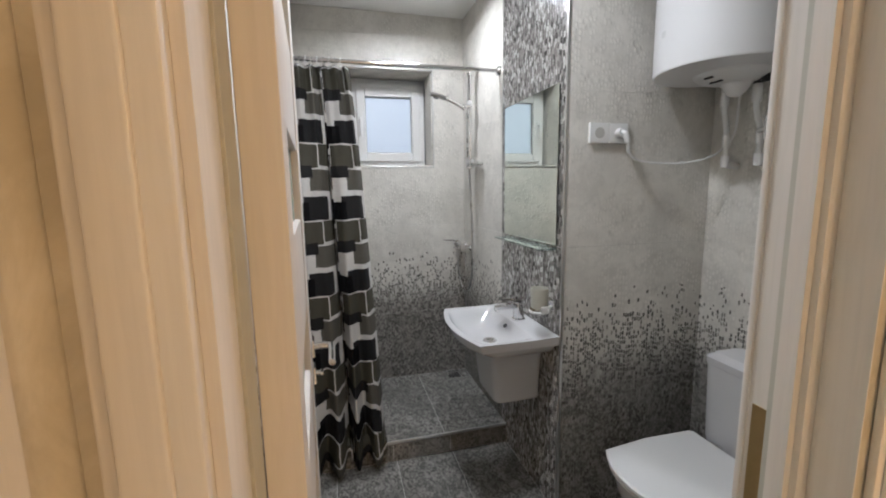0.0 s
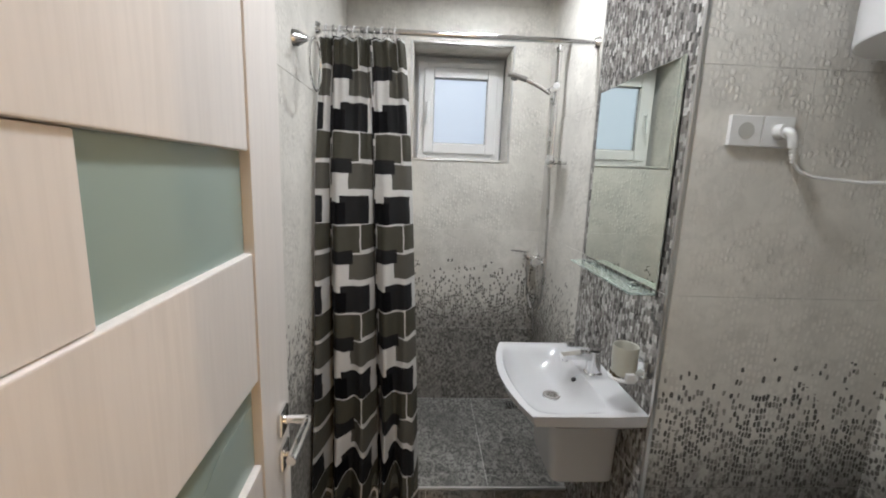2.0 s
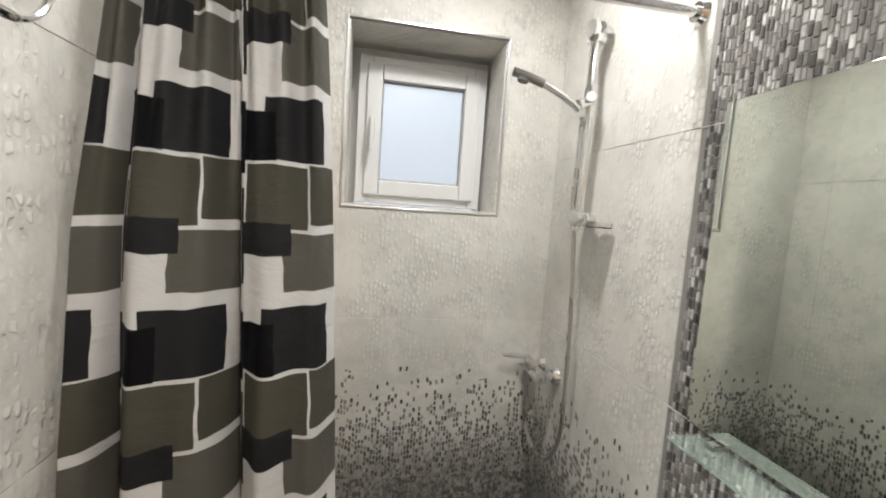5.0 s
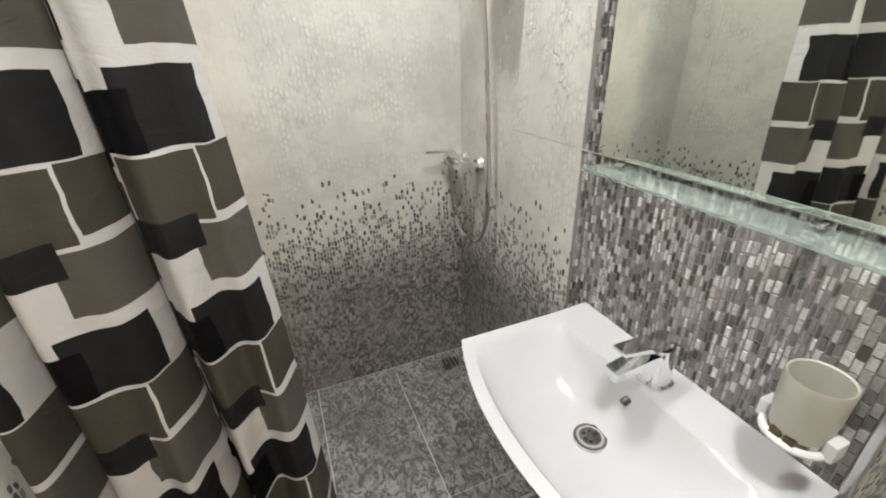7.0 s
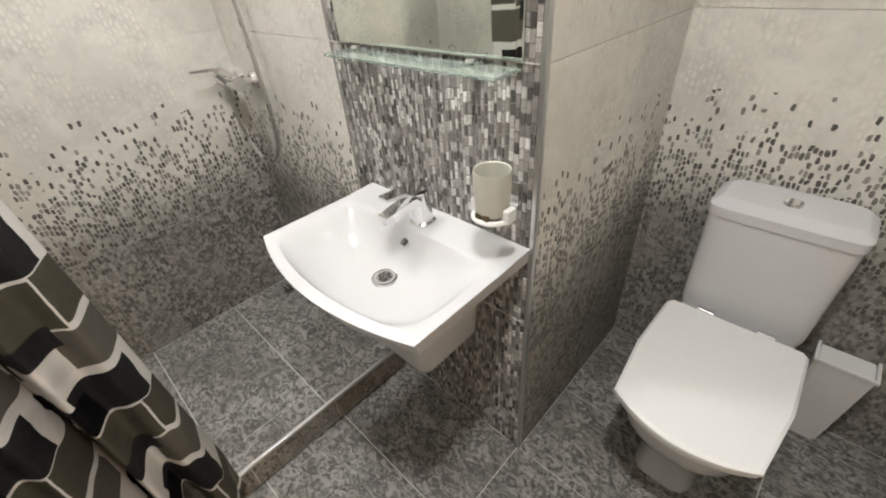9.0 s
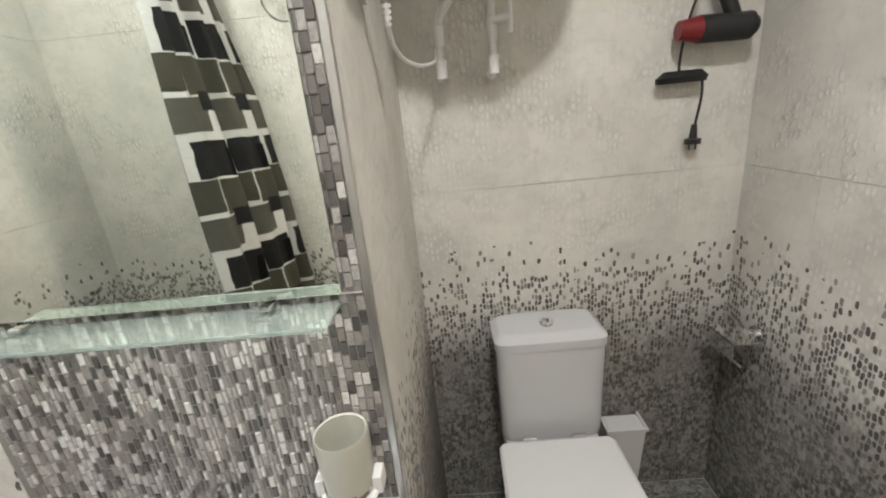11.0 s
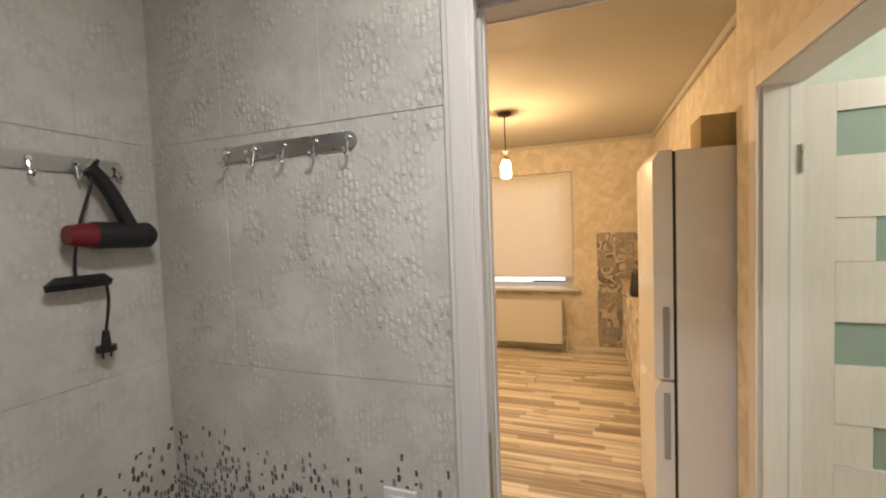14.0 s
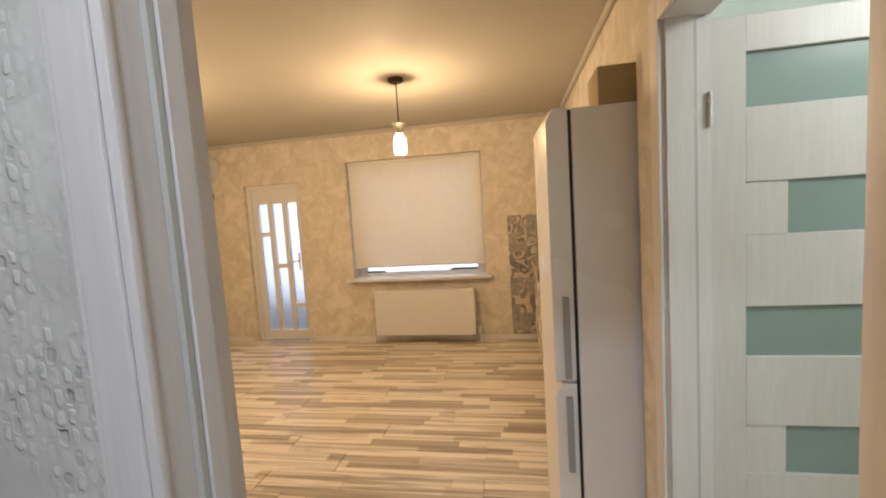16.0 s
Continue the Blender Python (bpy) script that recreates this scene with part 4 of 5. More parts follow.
def water_heater():
    w = thing("water_heater", (4.20, 4.163, 1.80), "white enamel cylindrical electric water heater on the wall", "water heater")
    x, y, r = 4.203, 4.164, 0.215
    part("tank", loft(bmesh.new(), [(1.797, x, y, r - 0.012, r - 0.012, 2), (1.800, x, y, r - 0.003, r - 0.003, 2), (1.808, x, y, r, r, 2), (2.475, x, y, r, r, 2), (2.49, x, y, r - 0.02, r - 0.02, 2)], 64), ENAMEL, w)
    cx = 4.258
    part("base_cover", loft(bmesh.new(), [(1.764, cx, y, 0.05, 0.05, 2), (1.774, cx, y, 0.095, 0.09, 2.1), (1.788, cx, y, 0.118, 0.112, 2.1), (1.7985, cx, y, 0.125, 0.118, 2.1)], 40), PLASTIC, w)
    part("thermostat_boss", loft(bmesh.new(), [(1.722, cx + 0.012, y - 0.004, 0.016, 0.016, 2), (1.736, cx + 0.012, y - 0.004, 0.032, 0.032, 2), (1.767, cx + 0.012, y - 0.004, 0.048, 0.048, 2)], 28), PLASTIC, w)
    for off, z, half in ((0.105, 1.7800, 0.016), (0.072, 1.7690, 0.023)):
        part("label_strip", boxes((cx - off - 0.005, y - half, z - 0.0035, cx - off + 0.005, y + half, z + 0.002)), BLACK, w)
    grey = plain("label_print", (0.57, 0.575, 0.58), 0.4)
    for z0, z1 in ((1.912, 1.933),):
        bm = bmesh.new()
        arc = [radians(166 + 1 * k) for k in range(7)]
        lo = [bm.verts.new((x + (r + 0.0008) * math.cos(a), y + (r + 0.0008) * math.sin(a), z0)) for a in arc]
        hi = [bm.verts.new((x + (r + 0.0008) * math.cos(a), y + (r + 0.0008) * math.sin(a), z1)) for a in arc]
        for k in range(6):
            bm.faces.new((lo[k], lo[k + 1], hi[k + 1], hi[k]))
        part("printed_label", bm, grey, w)
    part("wall_bracket", boxes((x + r - 0.03, y - 0.08, 2.2, EAST - 0.002, y + 0.08, 2.3)), STEEL, w)
    for k, yy in ((0, 4.261), (1, 4.128)):
        xx = 4.36
        bm = bmesh.new()
        bend = 0.035 if k == 0 else 0.0
        top = 4.30 if k == 0 else 4.33
        tube(bm, [(top, yy - bend, 1.80), (top, yy - bend, 1.70), (top + 0.01, yy - bend, 1.655), (xx, yy, 1.60), (xx, yy, 1.49)], 0.0100, 12)
        pipe = part("water_pipe", bm, PLASTIC, w, "white plastic pipe")
        part("pipe_cap", rod(bmesh.new(), (xx, yy, 1.522), (xx, yy, 1.478), 0.0150, 0.0135), FRIDGE, pipe)
        part("pipe_sleeve", rod(bmesh.new(), (xx, yy, 1.600), (xx, yy, 1.555), 0.0130), PLASTIC, pipe)
        part("wall_elbow", rod(bmesh.new(), (xx, yy, 1.49), (EAST - 0.001, yy, 1.482), 0.013), PLASTIC, pipe)
        part("pipe_nut", rod(bmesh.new(), (top, yy - bend, 1.70), (top, yy - bend, 1.76), 0.0145), PLASTIC, pipe)
        if k:
            bm = rod(bmesh.new(), (xx - 0.008, yy, 1.60), (xx - 0.030, yy - 0.042, 1.60), 0.008)
            rod(bm, (xx - 0.03, yy - 0.042, 1.565), (xx - 0.03, yy - 0.042, 1.645), 0.006)
            part("tee_handle", bm, PLASTIC, pipe)
        bm = rod(bmesh.new(), (top, yy - bend, 1.752), (top, yy - bend, 1.802), 0.014)
        if k:
            rod(bm, (top, yy, 1.775), (top - 0.02, yy - 0.035, 1.772), 0.008)
            box(bm, top - 0.03, yy - 0.055, 1.755, top - 0.015, yy - 0.035, 1.785, 0.003)
        part("valve", bm, BLACK if k else STEEL, w)


def socket_and_plug():
    s = thing("wall_socket", (3.916, PIER_Y, 1.58), "white double wall socket with one plug in it", "socket")
    y = PIER_Y
    part("plate", boxes((3.831, y - 0.012, 1.578, 3.916, y + 0.001, 1.655), (3.917, y - 0.012, 1.578, 4.001, y + 0.001, 1.655), bevel=0.003), PLASTIC, s)
    for x in (3.873, 3.959):
        part("socket_well", rod(bmesh.new(), (x, y - 0.0135, 1.6165), (x, y - 0.004, 1.6165), 0.021, 0.019, 28), plain("socket_grey", (0.42, 0.42, 0.40), 0.4) if x < 3.911 else PLASTIC, s)
    p = thing("heater_plug", (3.959, y - 0.014, 1.61), "white plug with coiled-neck cable running to the water heater", "plug")
    bm = rod(bmesh.new(), (3.959, y - 0.013, 1.6165), (3.959, y - 0.035, 1.6165), 0.019, 0.017, 24)
    tube(bm, [(3.959, y - 0.03, 1.6165), (3.964, y - 0.042, 1.612), (3.971, y - 0.045, 1.595), (3.976, y - 0.043, 1.578)], 0.011, 12)
    part("plug_body", bm, PLASTIC, p)
    bm = bmesh.new()
    for k in range(5):
        z = 1.580 - 0.009 * k
        rod(bm, (3.977 + 0.001 * k, y - 0.043, z), (3.978 + 0.001 * k, y - 0.043, z - 0.005), 0.009 - 0.0008 * k, seg=14)
    part("strain_relief", bm, PLASTIC, p)
    part("cable", tube(bmesh.new(), [(3.979, y - 0.043, 1.575), (3.986, y - 0.042, 1.54), (4.02, y - 0.045, 1.512), (4.10, y - 0.055, 1.500), (4.19, y - 0.08, 1.497), (4.28, y - 0.11, 1.512), (4.35, y - 0.115, 1.545), (4.395, y - 0.124, 1.60), (4.405, y - 0.126, 1.70), (4.395, y - 0.13, 1.82)], 0.0042), PLASTIC, p, "thin white cable")


def hook_rail(name, at, length, turn, label, count, missing=()):
    """A steel strip with rounded ends and hooks, along +x, standing out towards -y."""
    r = thing(name, (0, 0, 0), label, "hook rail", "hook rails")
    bm = bmesh.new()
    hi, n = 0.0195, 10
    outline = [(length - hi + hi * math.sin(math.pi * k / n), -hi * math.cos(math.pi * k / n)) for k in range(n + 1)] + [(hi - hi * math.sin(math.pi * k / n), hi * math.cos(math.pi * k / n)) for k in range(n + 1)]
    a = [bm.verts.new((x, -0.001, z)) for x, z in outline]
    b = [bm.verts.new((x, -0.006, z)) for x, z in outline]
    for k in range(len(a)):
        bm.faces.new((a[k], a[(k + 1) % len(a)], b[(k + 1) % len(a)], b[k]))
    bm.faces.new(a), bm.faces.new(b[::-1])
    part("strip", bm, STEEL, r)
    for k in range(count):
        x = hi + (length - 2 * hi) * k / (count - 1)
        h = rod(bmesh.new(), (x, -0.005, 0.004), (x, -0.014, 0.004), 0.008, 0.006, 14)
        tube(h, [(x, -0.008, 0.004), (x, -0.012, -0.014), (x, -0.016, -0.032), (x, -0.024, -0.036), (x, -0.030, -0.025)], 0.0028, 8)
        rod(h, (x, -0.0298, -0.026), (x, -0.031, -0.021), 0.004, seg=12)
        part("hook", h, CHROME, r)
    for f in (0.2, 0.8):
        part("screw", rod(bmesh.new(), (length * f, -0.0055, 0), (length * f, -0.008, 0), 0.005, seg=12), CHROME, r)
    r.matrix_world = pose(*at, 0, 0, turn)
    return r


def hair_dryer():
    d = thing("hair_dryer", (4.388, 3.535, 1.53), "black and dark red hair dryer hanging by its loop", "hair dryer")
    x = 4.376
    bm = bmesh.new()
    tube(bm, [(x, 3.61, 1.532), (x, 3.565, 1.531), (x, 3.525, 1.530), (x, 3.483, 1.530)], 0.0325, 20)
    rod(bm, (x, 3.49, 1.530), (x, 3.47, 1.530), 0.0333, 0.022, 20)
    part("barrel", bm, BLACK, d)
    part("nozzle", rod(bmesh.new(), (x, 3.66, 1.534), (x, 3.61, 1.532), 0.022, 0.0315, 20), RED, d, "dark red nozzle")
    part("grip", tube(bmesh.new(), [(x, 3.52, 1.545), (x + 0.004, 3.543, 1.60), (x + 0.008, 3.57, 1.655), (x + 0.01, 3.599, 1.692)], 0.0175, 14), BLACK, d)
    part("loop", tube(bmesh.new(), [(x + 0.01, 3.599, 1.69), (x - 0.006, 3.589, 1.71), (x + 0.002, 3.595, 1.69)], 0.004), BLACK, d)
    part("cord", tube(bmesh.new(), [(x + 0.01, 3.592, 1.69), (x - 0.004, 3.61, 1.64), (x + 0.006, 3.635, 1.54), (x + 0.012, 3.643, 1.45), (x + 0.010, 3.63, 1.425)], 0.0035), BLACK, d)
    part("coiled_cord", loft(bmesh.new(), [(1.410, x + 0.018, 3.633, 0.010, 0.066, 2.6), (1.424, x + 0.016, 3.633, 0.020, 0.068, 2.6), (1.440, x + 0.018, 3.63, 0.010, 0.050, 2.6)], 24), BLACK, d)
    part("cord_end", tube(bmesh.new(), [(x + 0.02, 3.577, 1.424), (x + 0.022, 3.573, 1.37), (x + 0.022, 3.585, 1.29)], 0.0035), BLACK, d)
    bm = rod(bmesh.new(), (x + 0.022, 3.585, 1.300), (x + 0.022, 3.586, 1.262), 0.007, 0.011, 14)
    rod(bm, (x + 0.022, 3.586, 1.262), (x + 0.022, 3.586, 1.248), 0.021, 0.021, 16)
    for k in (-1, 1):
        rod(bm, (x + 0.022, 3.586 + k * 0.009, 1.248), (x + 0.022, 3.586 + k * 0.009, 1.232), 0.0024, seg=8)
    part("plug", bm, BLACK, d)


def mirror_and_shelf():
    m = thing("mirror", (PIER_X, 4.69, 1.18), "frameless rectangular mirror with polished edge on mosaic", "mirror")
    part("glass", boxes((PIER_X - 0.016, 4.420, 1.178, PIER_X - 0.0105, 4.938, 1.806), bevel=0.0015), MIRROR, m)
    part("backing", boxes((PIER_X - 0.0100, 4.424, 1.182, PIER_X - 0.005, 4.934, 1.802)), BLACK, m, "dark mirror edge")
    s = thing("glass_shelf", (PIER_X, 4.69, 1.165), "clear glass shelf under the mirror on chrome clips", "shelf")
    pane = part("pane", boxes((3.650, 4.426, 1.160, PIER_X - 0.006, 4.908, 1.1665), bevel=0.0015), SHELF, s)
    pane.visible_shadow = False
    for y in (4.52, 4.86):
        bm = boxes((PIER_X - 0.04, y - 0.011, 1.152, PIER_X - 0.004, y + 0.011, 1.161), (PIER_X - 0.034, y - 0.009, 1.1695, PIER_X - 0.004, y + 0.009, 1.176), (PIER_X - 0.009, y - 0.010, 1.145, PIER_X - 0.003, y + 0.010, 1.180), bevel=0.002)
        part("clip", bm, CHROME, s)


def soap_cup():
    c = thing("tumbler_holder", (PIER_X, 4.44, 0.93), "frosted glass tumbler in a chrome wall holder", "tumbler")
    x, y = 3.665, 4.440
    bm = bmesh.new()
    rings = [(0.914, 0.030), (0.917, 0.033), (0.960, 0.0360), (0.998, 0.0370), (1.004, 0.0355), (1.002, 0.0335), (0.98, 0.0325), (0.922, 0.030)]
    loft(bm, [(z, x, y, r, r, 2) for z, r in rings], 28)
    part("cup", bm, SOAP, c, "frosted glass cup")
    ring = bmesh.new()
    tube(ring, [(x + 0.037 * math.cos(a), y + 0.037 * math.sin(a), 0.906) for a in (2 * math.pi * k / 24 for k in range(25))], 0.0055, 8, False)
    rod(ring, (x + 0.036, y, 0.908), (PIER_X - 0.004, y, 0.925), 0.008)
    part("ring", ring, PLASTIC, c, "white holder ring")
    for k in (-1, 1):
        part("side_block", boxes((x - 0.012, y + k * 0.040 - 0.007, 0.903, x + 0.016, y + k * 0.040 + 0.007, 0.932), bevel=0.003), PLASTIC, c)
    part("rose", boxes((PIER_X - 0.016, y - 0.022, 0.905, PIER_X - 0.003, y + 0.022, 0.957), bevel=0.003), CHROME, c)
    for k in (-1, 1):
        part("base_clip", boxes((x - 0.036, y + k * 0.0085 - 0.007, 0.908, x + 0.014, y + k * 0.0085 + 0.007, 0.921), bevel=0.002), BRONZE, c)


def shower():
    s = thing("shower_rail", (3.665, 5.41, 1.70), "chrome shower riser rail with hand shower and hose", "shower")
    x, y = 3.684, 5.388
    part("rail", rod(bmesh.new(), (x, y, 1.56), (x, y, 2.11), 0.0135), CHROME, s)
    for z in (1.565, 2.105):
        bm = rod(bmesh.new(), (x, y, z - 0.030), (x, y, z + 0.016), 0.0235)
        rod(bm, (x, y - 0.027, z + 0.006), (PIER_X - 0.001, y + 0.004, z + 0.006), 0.014)
        rod(bm, (x - 0.022, y - 0.008, z + 0.006), (x + 0.02, y, z + 0.006), 0.024)
        part("bracket", bm, CHROME, s)
    bm = rod(bmesh.new(), (x, y, 1.900), (x, y, 1.945), 0.0175)
    rod(bm, (x, y, 1.918), (x - 0.012, y - 0.030, 1.916), 0.015, 0.013)
    rod(bm, (x, y - 0.005, 1.915), (x - 0.045, y - 0.018, 1.892), 0.014, 0.016)
    part("slider", bm, CHROME, s)
    part("slider_knob", rod(bmesh.new(), (x - 0.012, y - 0.029, 1.916), (x - 0.016, y - 0.038, 1.915), 0.0155, 0.013, 20), PLASTIC, s, "pale round slider knob")
    bm = tube(bmesh.new(), [(x - 0.040, y - 0.017, 1.880), (x - 0.058, y - 0.018, 1.892), (x - 0.11, y - 0.019, 1.918), (x - 0.165, y - 0.019, 1.941)], 0.0105, 12)
    part("hand_shower", bm, CHROME, s)
    head = bmesh.new()
    tube(head, [(x - 0.155, y - 0.019, 1.938), (x - 0.19, y - 0.018, 1.949), (x - 0.245, y - 0.018, 1.961)], 0.0125, 14)
    part("spray_head", head, plain("dark_chrome", (0.35, 0.345, 0.33), 0.3, 1.0), s)
    part("spray_face", rod(bmesh.new(), (x - 0.215, y - 0.018, 1.944), (x - 0.217, y - 0.018, 1.937), 0.017, 0.015, 20), plain("spray_grey", (0.12, 0.12, 0.12), 0.5), s)
    part("hose", tube(bmesh.new(), [(x - 0.026, y - 0.014, 1.866), (x - 0.018, y + 0.002, 1.82), (x - 0.017, y + 0.006, 1.70), (x - 0.017, y + 0.008, 1.60), (x - 0.006, y + 0.004, 1.50), (x + 0.004, y - 0.006, 1.25), (x + 0.006, y - 0.012, 1.0), (x + 0.006, y - 0.003, 0.88), (x + 0.006, y + 0.042, 0.79), (x + 0.004, y + 0.112, 0.748), (x - 0.002, y + 0.187, 0.757), (x - 0.010, y + 0.232, 0.83), (x - 0.018, y + 0.236, 0.955)], 0.0068, 10), STEEL, s, "flexible steel hose")
    dish = boxes((x - 0.035, y - 0.118, 1.548, x + 0.036, y - 0.02, 1.551), (x - 0.036, y - 0.118, 1.548, x - 0.034, y - 0.02, 1.563), (x + 0.035, y - 0.118, 1.548, x + 0.037, y - 0.02, 1.563), (x - 0.036, y - 0.120, 1.548, x + 0.037, y - 0.118, 1.563), bevel=0.0006)
    part("soap_dish", dish, CLEAR_PLASTIC, s, "clear plastic soap dish")
    m = thing("shower_mixer", (PIER_X, 5.58, 1.0), "chrome wall-mounted shower mixer", "mixer tap")
    bm = rod(bmesh.new(), (3.672, 5.512, 1.022), (3.672, 5.650, 1.022), 0.021)
    for yy in (5.508, 5.646):
        rod(bm, (3.672, yy, 1.022), (3.672, yy + 0.008, 1.022), 0.024)
    part("body", bm, CHROME, m)
    for yy in (5.522, 5.640):
        bm = rod(bmesh.new(), (3.672, yy, 1.022), (PIER_X - 0.001, yy, 1.022), 0.014)
        rod(bm, (PIER_X - 0.018, yy, 1.022), (PIER_X - 0.001, yy, 1.022), 0.022, 0.030)
        part("wall_rose", bm, CHROME, m)
    bm = rod(bmesh.new(), (3.667, 5.624, 1.015), (3.666, 5.624, 0.950), 0.011)
    rod(bm, (3.6665, 5.624, 0.972), (3.666, 5.624, 0.950), 0.0135, seg=6)
    part("hose_outlet", bm, STEEL, m)
    part("cartridge", rod(bmesh.new(), (3.668, 5.585, 1.030), (3.640, 5.585, 1.062), 0.025, 0.022, 24), CHROME, m)
    part("lever", wedge(bmesh.new(), [(3.655, 5.585, 0.017, 1.055, 1.070), (3.625, 5.585, 0.014, 1.066, 1.076), (3.555, 5.585, 0.010, 1.072, 1.079)]), CHROME, m)
    g = thing("floor_drain", (3.62, 5.60, STEP), "square steel shower drain grate", "drain")
    part("grate", boxes((3.585, 5.560, STEP - 0.002, 3.665, 5.640, STEP + 0.003), bevel=0.001), STEEL, g)
    for k in range(4):
        part("slot", boxes((3.594 + 0.018 * k, 5.572, STEP + 0.0026, 3.601 + 0.018 * k, 5.628, STEP + 0.0036)), BLACK, g)


def curtain():
    r = thing("curtain_rod", (3.2, 5.045, 2.02), "chrome shower curtain rod between two walls", "curtain rod")
    part("rod", rod(bmesh.new(), (WEST + 0.001, 5.05, 2.018), (PIER_X - 0.001, 5.05, 2.018), 0.0115), CHROME, r)
    for x, k in ((WEST, 1), (PIER_X, -1)):
        part("flange", rod(bmesh.new(), (x + 0.001 * k, 5.05, 2.018), (x + 0.014 * k, 5.05, 2.018), 0.026, 0.02), CHROME, r)
    c = thing("shower_curtain", (2.81, 5.05, 0.05), "gathered shower curtain with black, grey and white blocks", "curtain")
    bm = bmesh.new()
    uv = bm.loops.layers.uv.new("UVMap")
    nu, nv, wide = 240, 90, 0.796
    grid = []
    for j in range(nv + 1):
        f = j / nv
        z = 1.988 - 1.928 * f
        right = 2.962 + 0.105 * f ** 0.7
        left = 2.640
        row = []
        for i in range(nu + 1):
            g = i / nu
            broad = abs(math.sin(math.pi * (2.21 * g + 0.717 + 0.04 * math.sin(4 * f)))) ** 0.5
            fold = -broad * (0.024 + 0.085 * min(1.0, 2.4 * f)) + 0.022 * min(1.0, 2.4 * f)
            fold += math.sin(2 * math.pi * (8.2 * g + 0.13)) * 0.014 * max(0.0, 1 - 3.2 * f)
            fold += 0.006 * math.sin(2 * math.pi * (6.1 * g + 0.6 * f)) + 0.008 * f * math.sin(9 * f + 11 * g)
            fold += 0.030 * max(0.0, f - 0.30) / 0.7 * math.sin(2 * math.pi * (4.42 * g + 0.35 + 0.5 * f))
            fold += 0.014 * max(0.0, f - 0.42) / 0.58 * math.sin(2 * math.pi * (7.3 * g + 0.8 * f))
            sway = math.sin(2 * math.pi * (2.21 * g) + 1.3) * 0.010
            crumple = 0.022 * max(0.0, f - 0.70) / 0.30 * math.sin(27 * g + 3 + 9 * f) + 0.012 * max(0.0, f - 0.5) * math.sin(51 * g - 7 * f)
            y = 5.055 - 0.075 * f ** 1.6 + fold + crumple - 0.075 * (1 - g) ** 1.3 * min(1.0, 4 * f)
            y = min(y, 4.905) if z < 0.13 else y
            row.append((bm.verts.new((left + (right - left) * g + sway * min(1, 4 * g * (1 - g) + 0.2), y, z + crumple)), g * wide, z))
        grid.append(row)
    for a, b in zip(grid, grid[1:]):
        for i in range(nu):
            quad = (a[i], a[i + 1], b[i + 1], b[i])
            face = bm.faces.new([q[0] for q in quad])
            for loop, q in zip(face.loops, quad):
                loop[uv].uv = (q[1] + 0.578, (1.740 - q[2]) * 1.286 + 4.535)
    cl = part("cloth", bm, CLOTH, c)
    thick = cl.modifiers.new("thickness", "SOLIDIFY")
    thick.thickness = 0.0015
    for k in range(11):
        x = 2.665 + 0.0265 * k
        ring = tube(bmesh.new(), [(x + 0.004 * math.sin(a), 5.05 + 0.021 * math.sin(a), 2.008 + 0.024 * math.cos(a)) for a in (2 * math.pi * q / 18 for q in range(19))], 0.0022, 6, False)
        part("curtain_ring", ring, CHROME if k % 2 else PLASTIC, c)


def towel_ring():
    t = thing("towel_ring", (WEST, 4.757, 1.893), "chrome towel ring on the tiled wall", "towel ring")
    x, y, z = WEST, 4.757, 1.893
    bm = rod(bmesh.new(), (x + 0.001, y, z), (x + 0.012, y, z), 0.029, 0.026, 24)
    rod(bm, (x + 0.012, y, z), (x + 0.046, y, z), 0.026, 0.008, 24)
    rod(bm, (x + 0.040, y, z), (x + 0.084, y, z), 0.007, 0.008, 18)
    part("rose", bm, CHROME, t)
    part("ring", tube(bmesh.new(), [(x + 0.068, y + 0.072 * math.sin(a), z - 0.078 + 0.080 * math.cos(a)) for a in (2 * math.pi * k / 40 for k in range(41))], 0.0042, 8, False), CHROME, t)


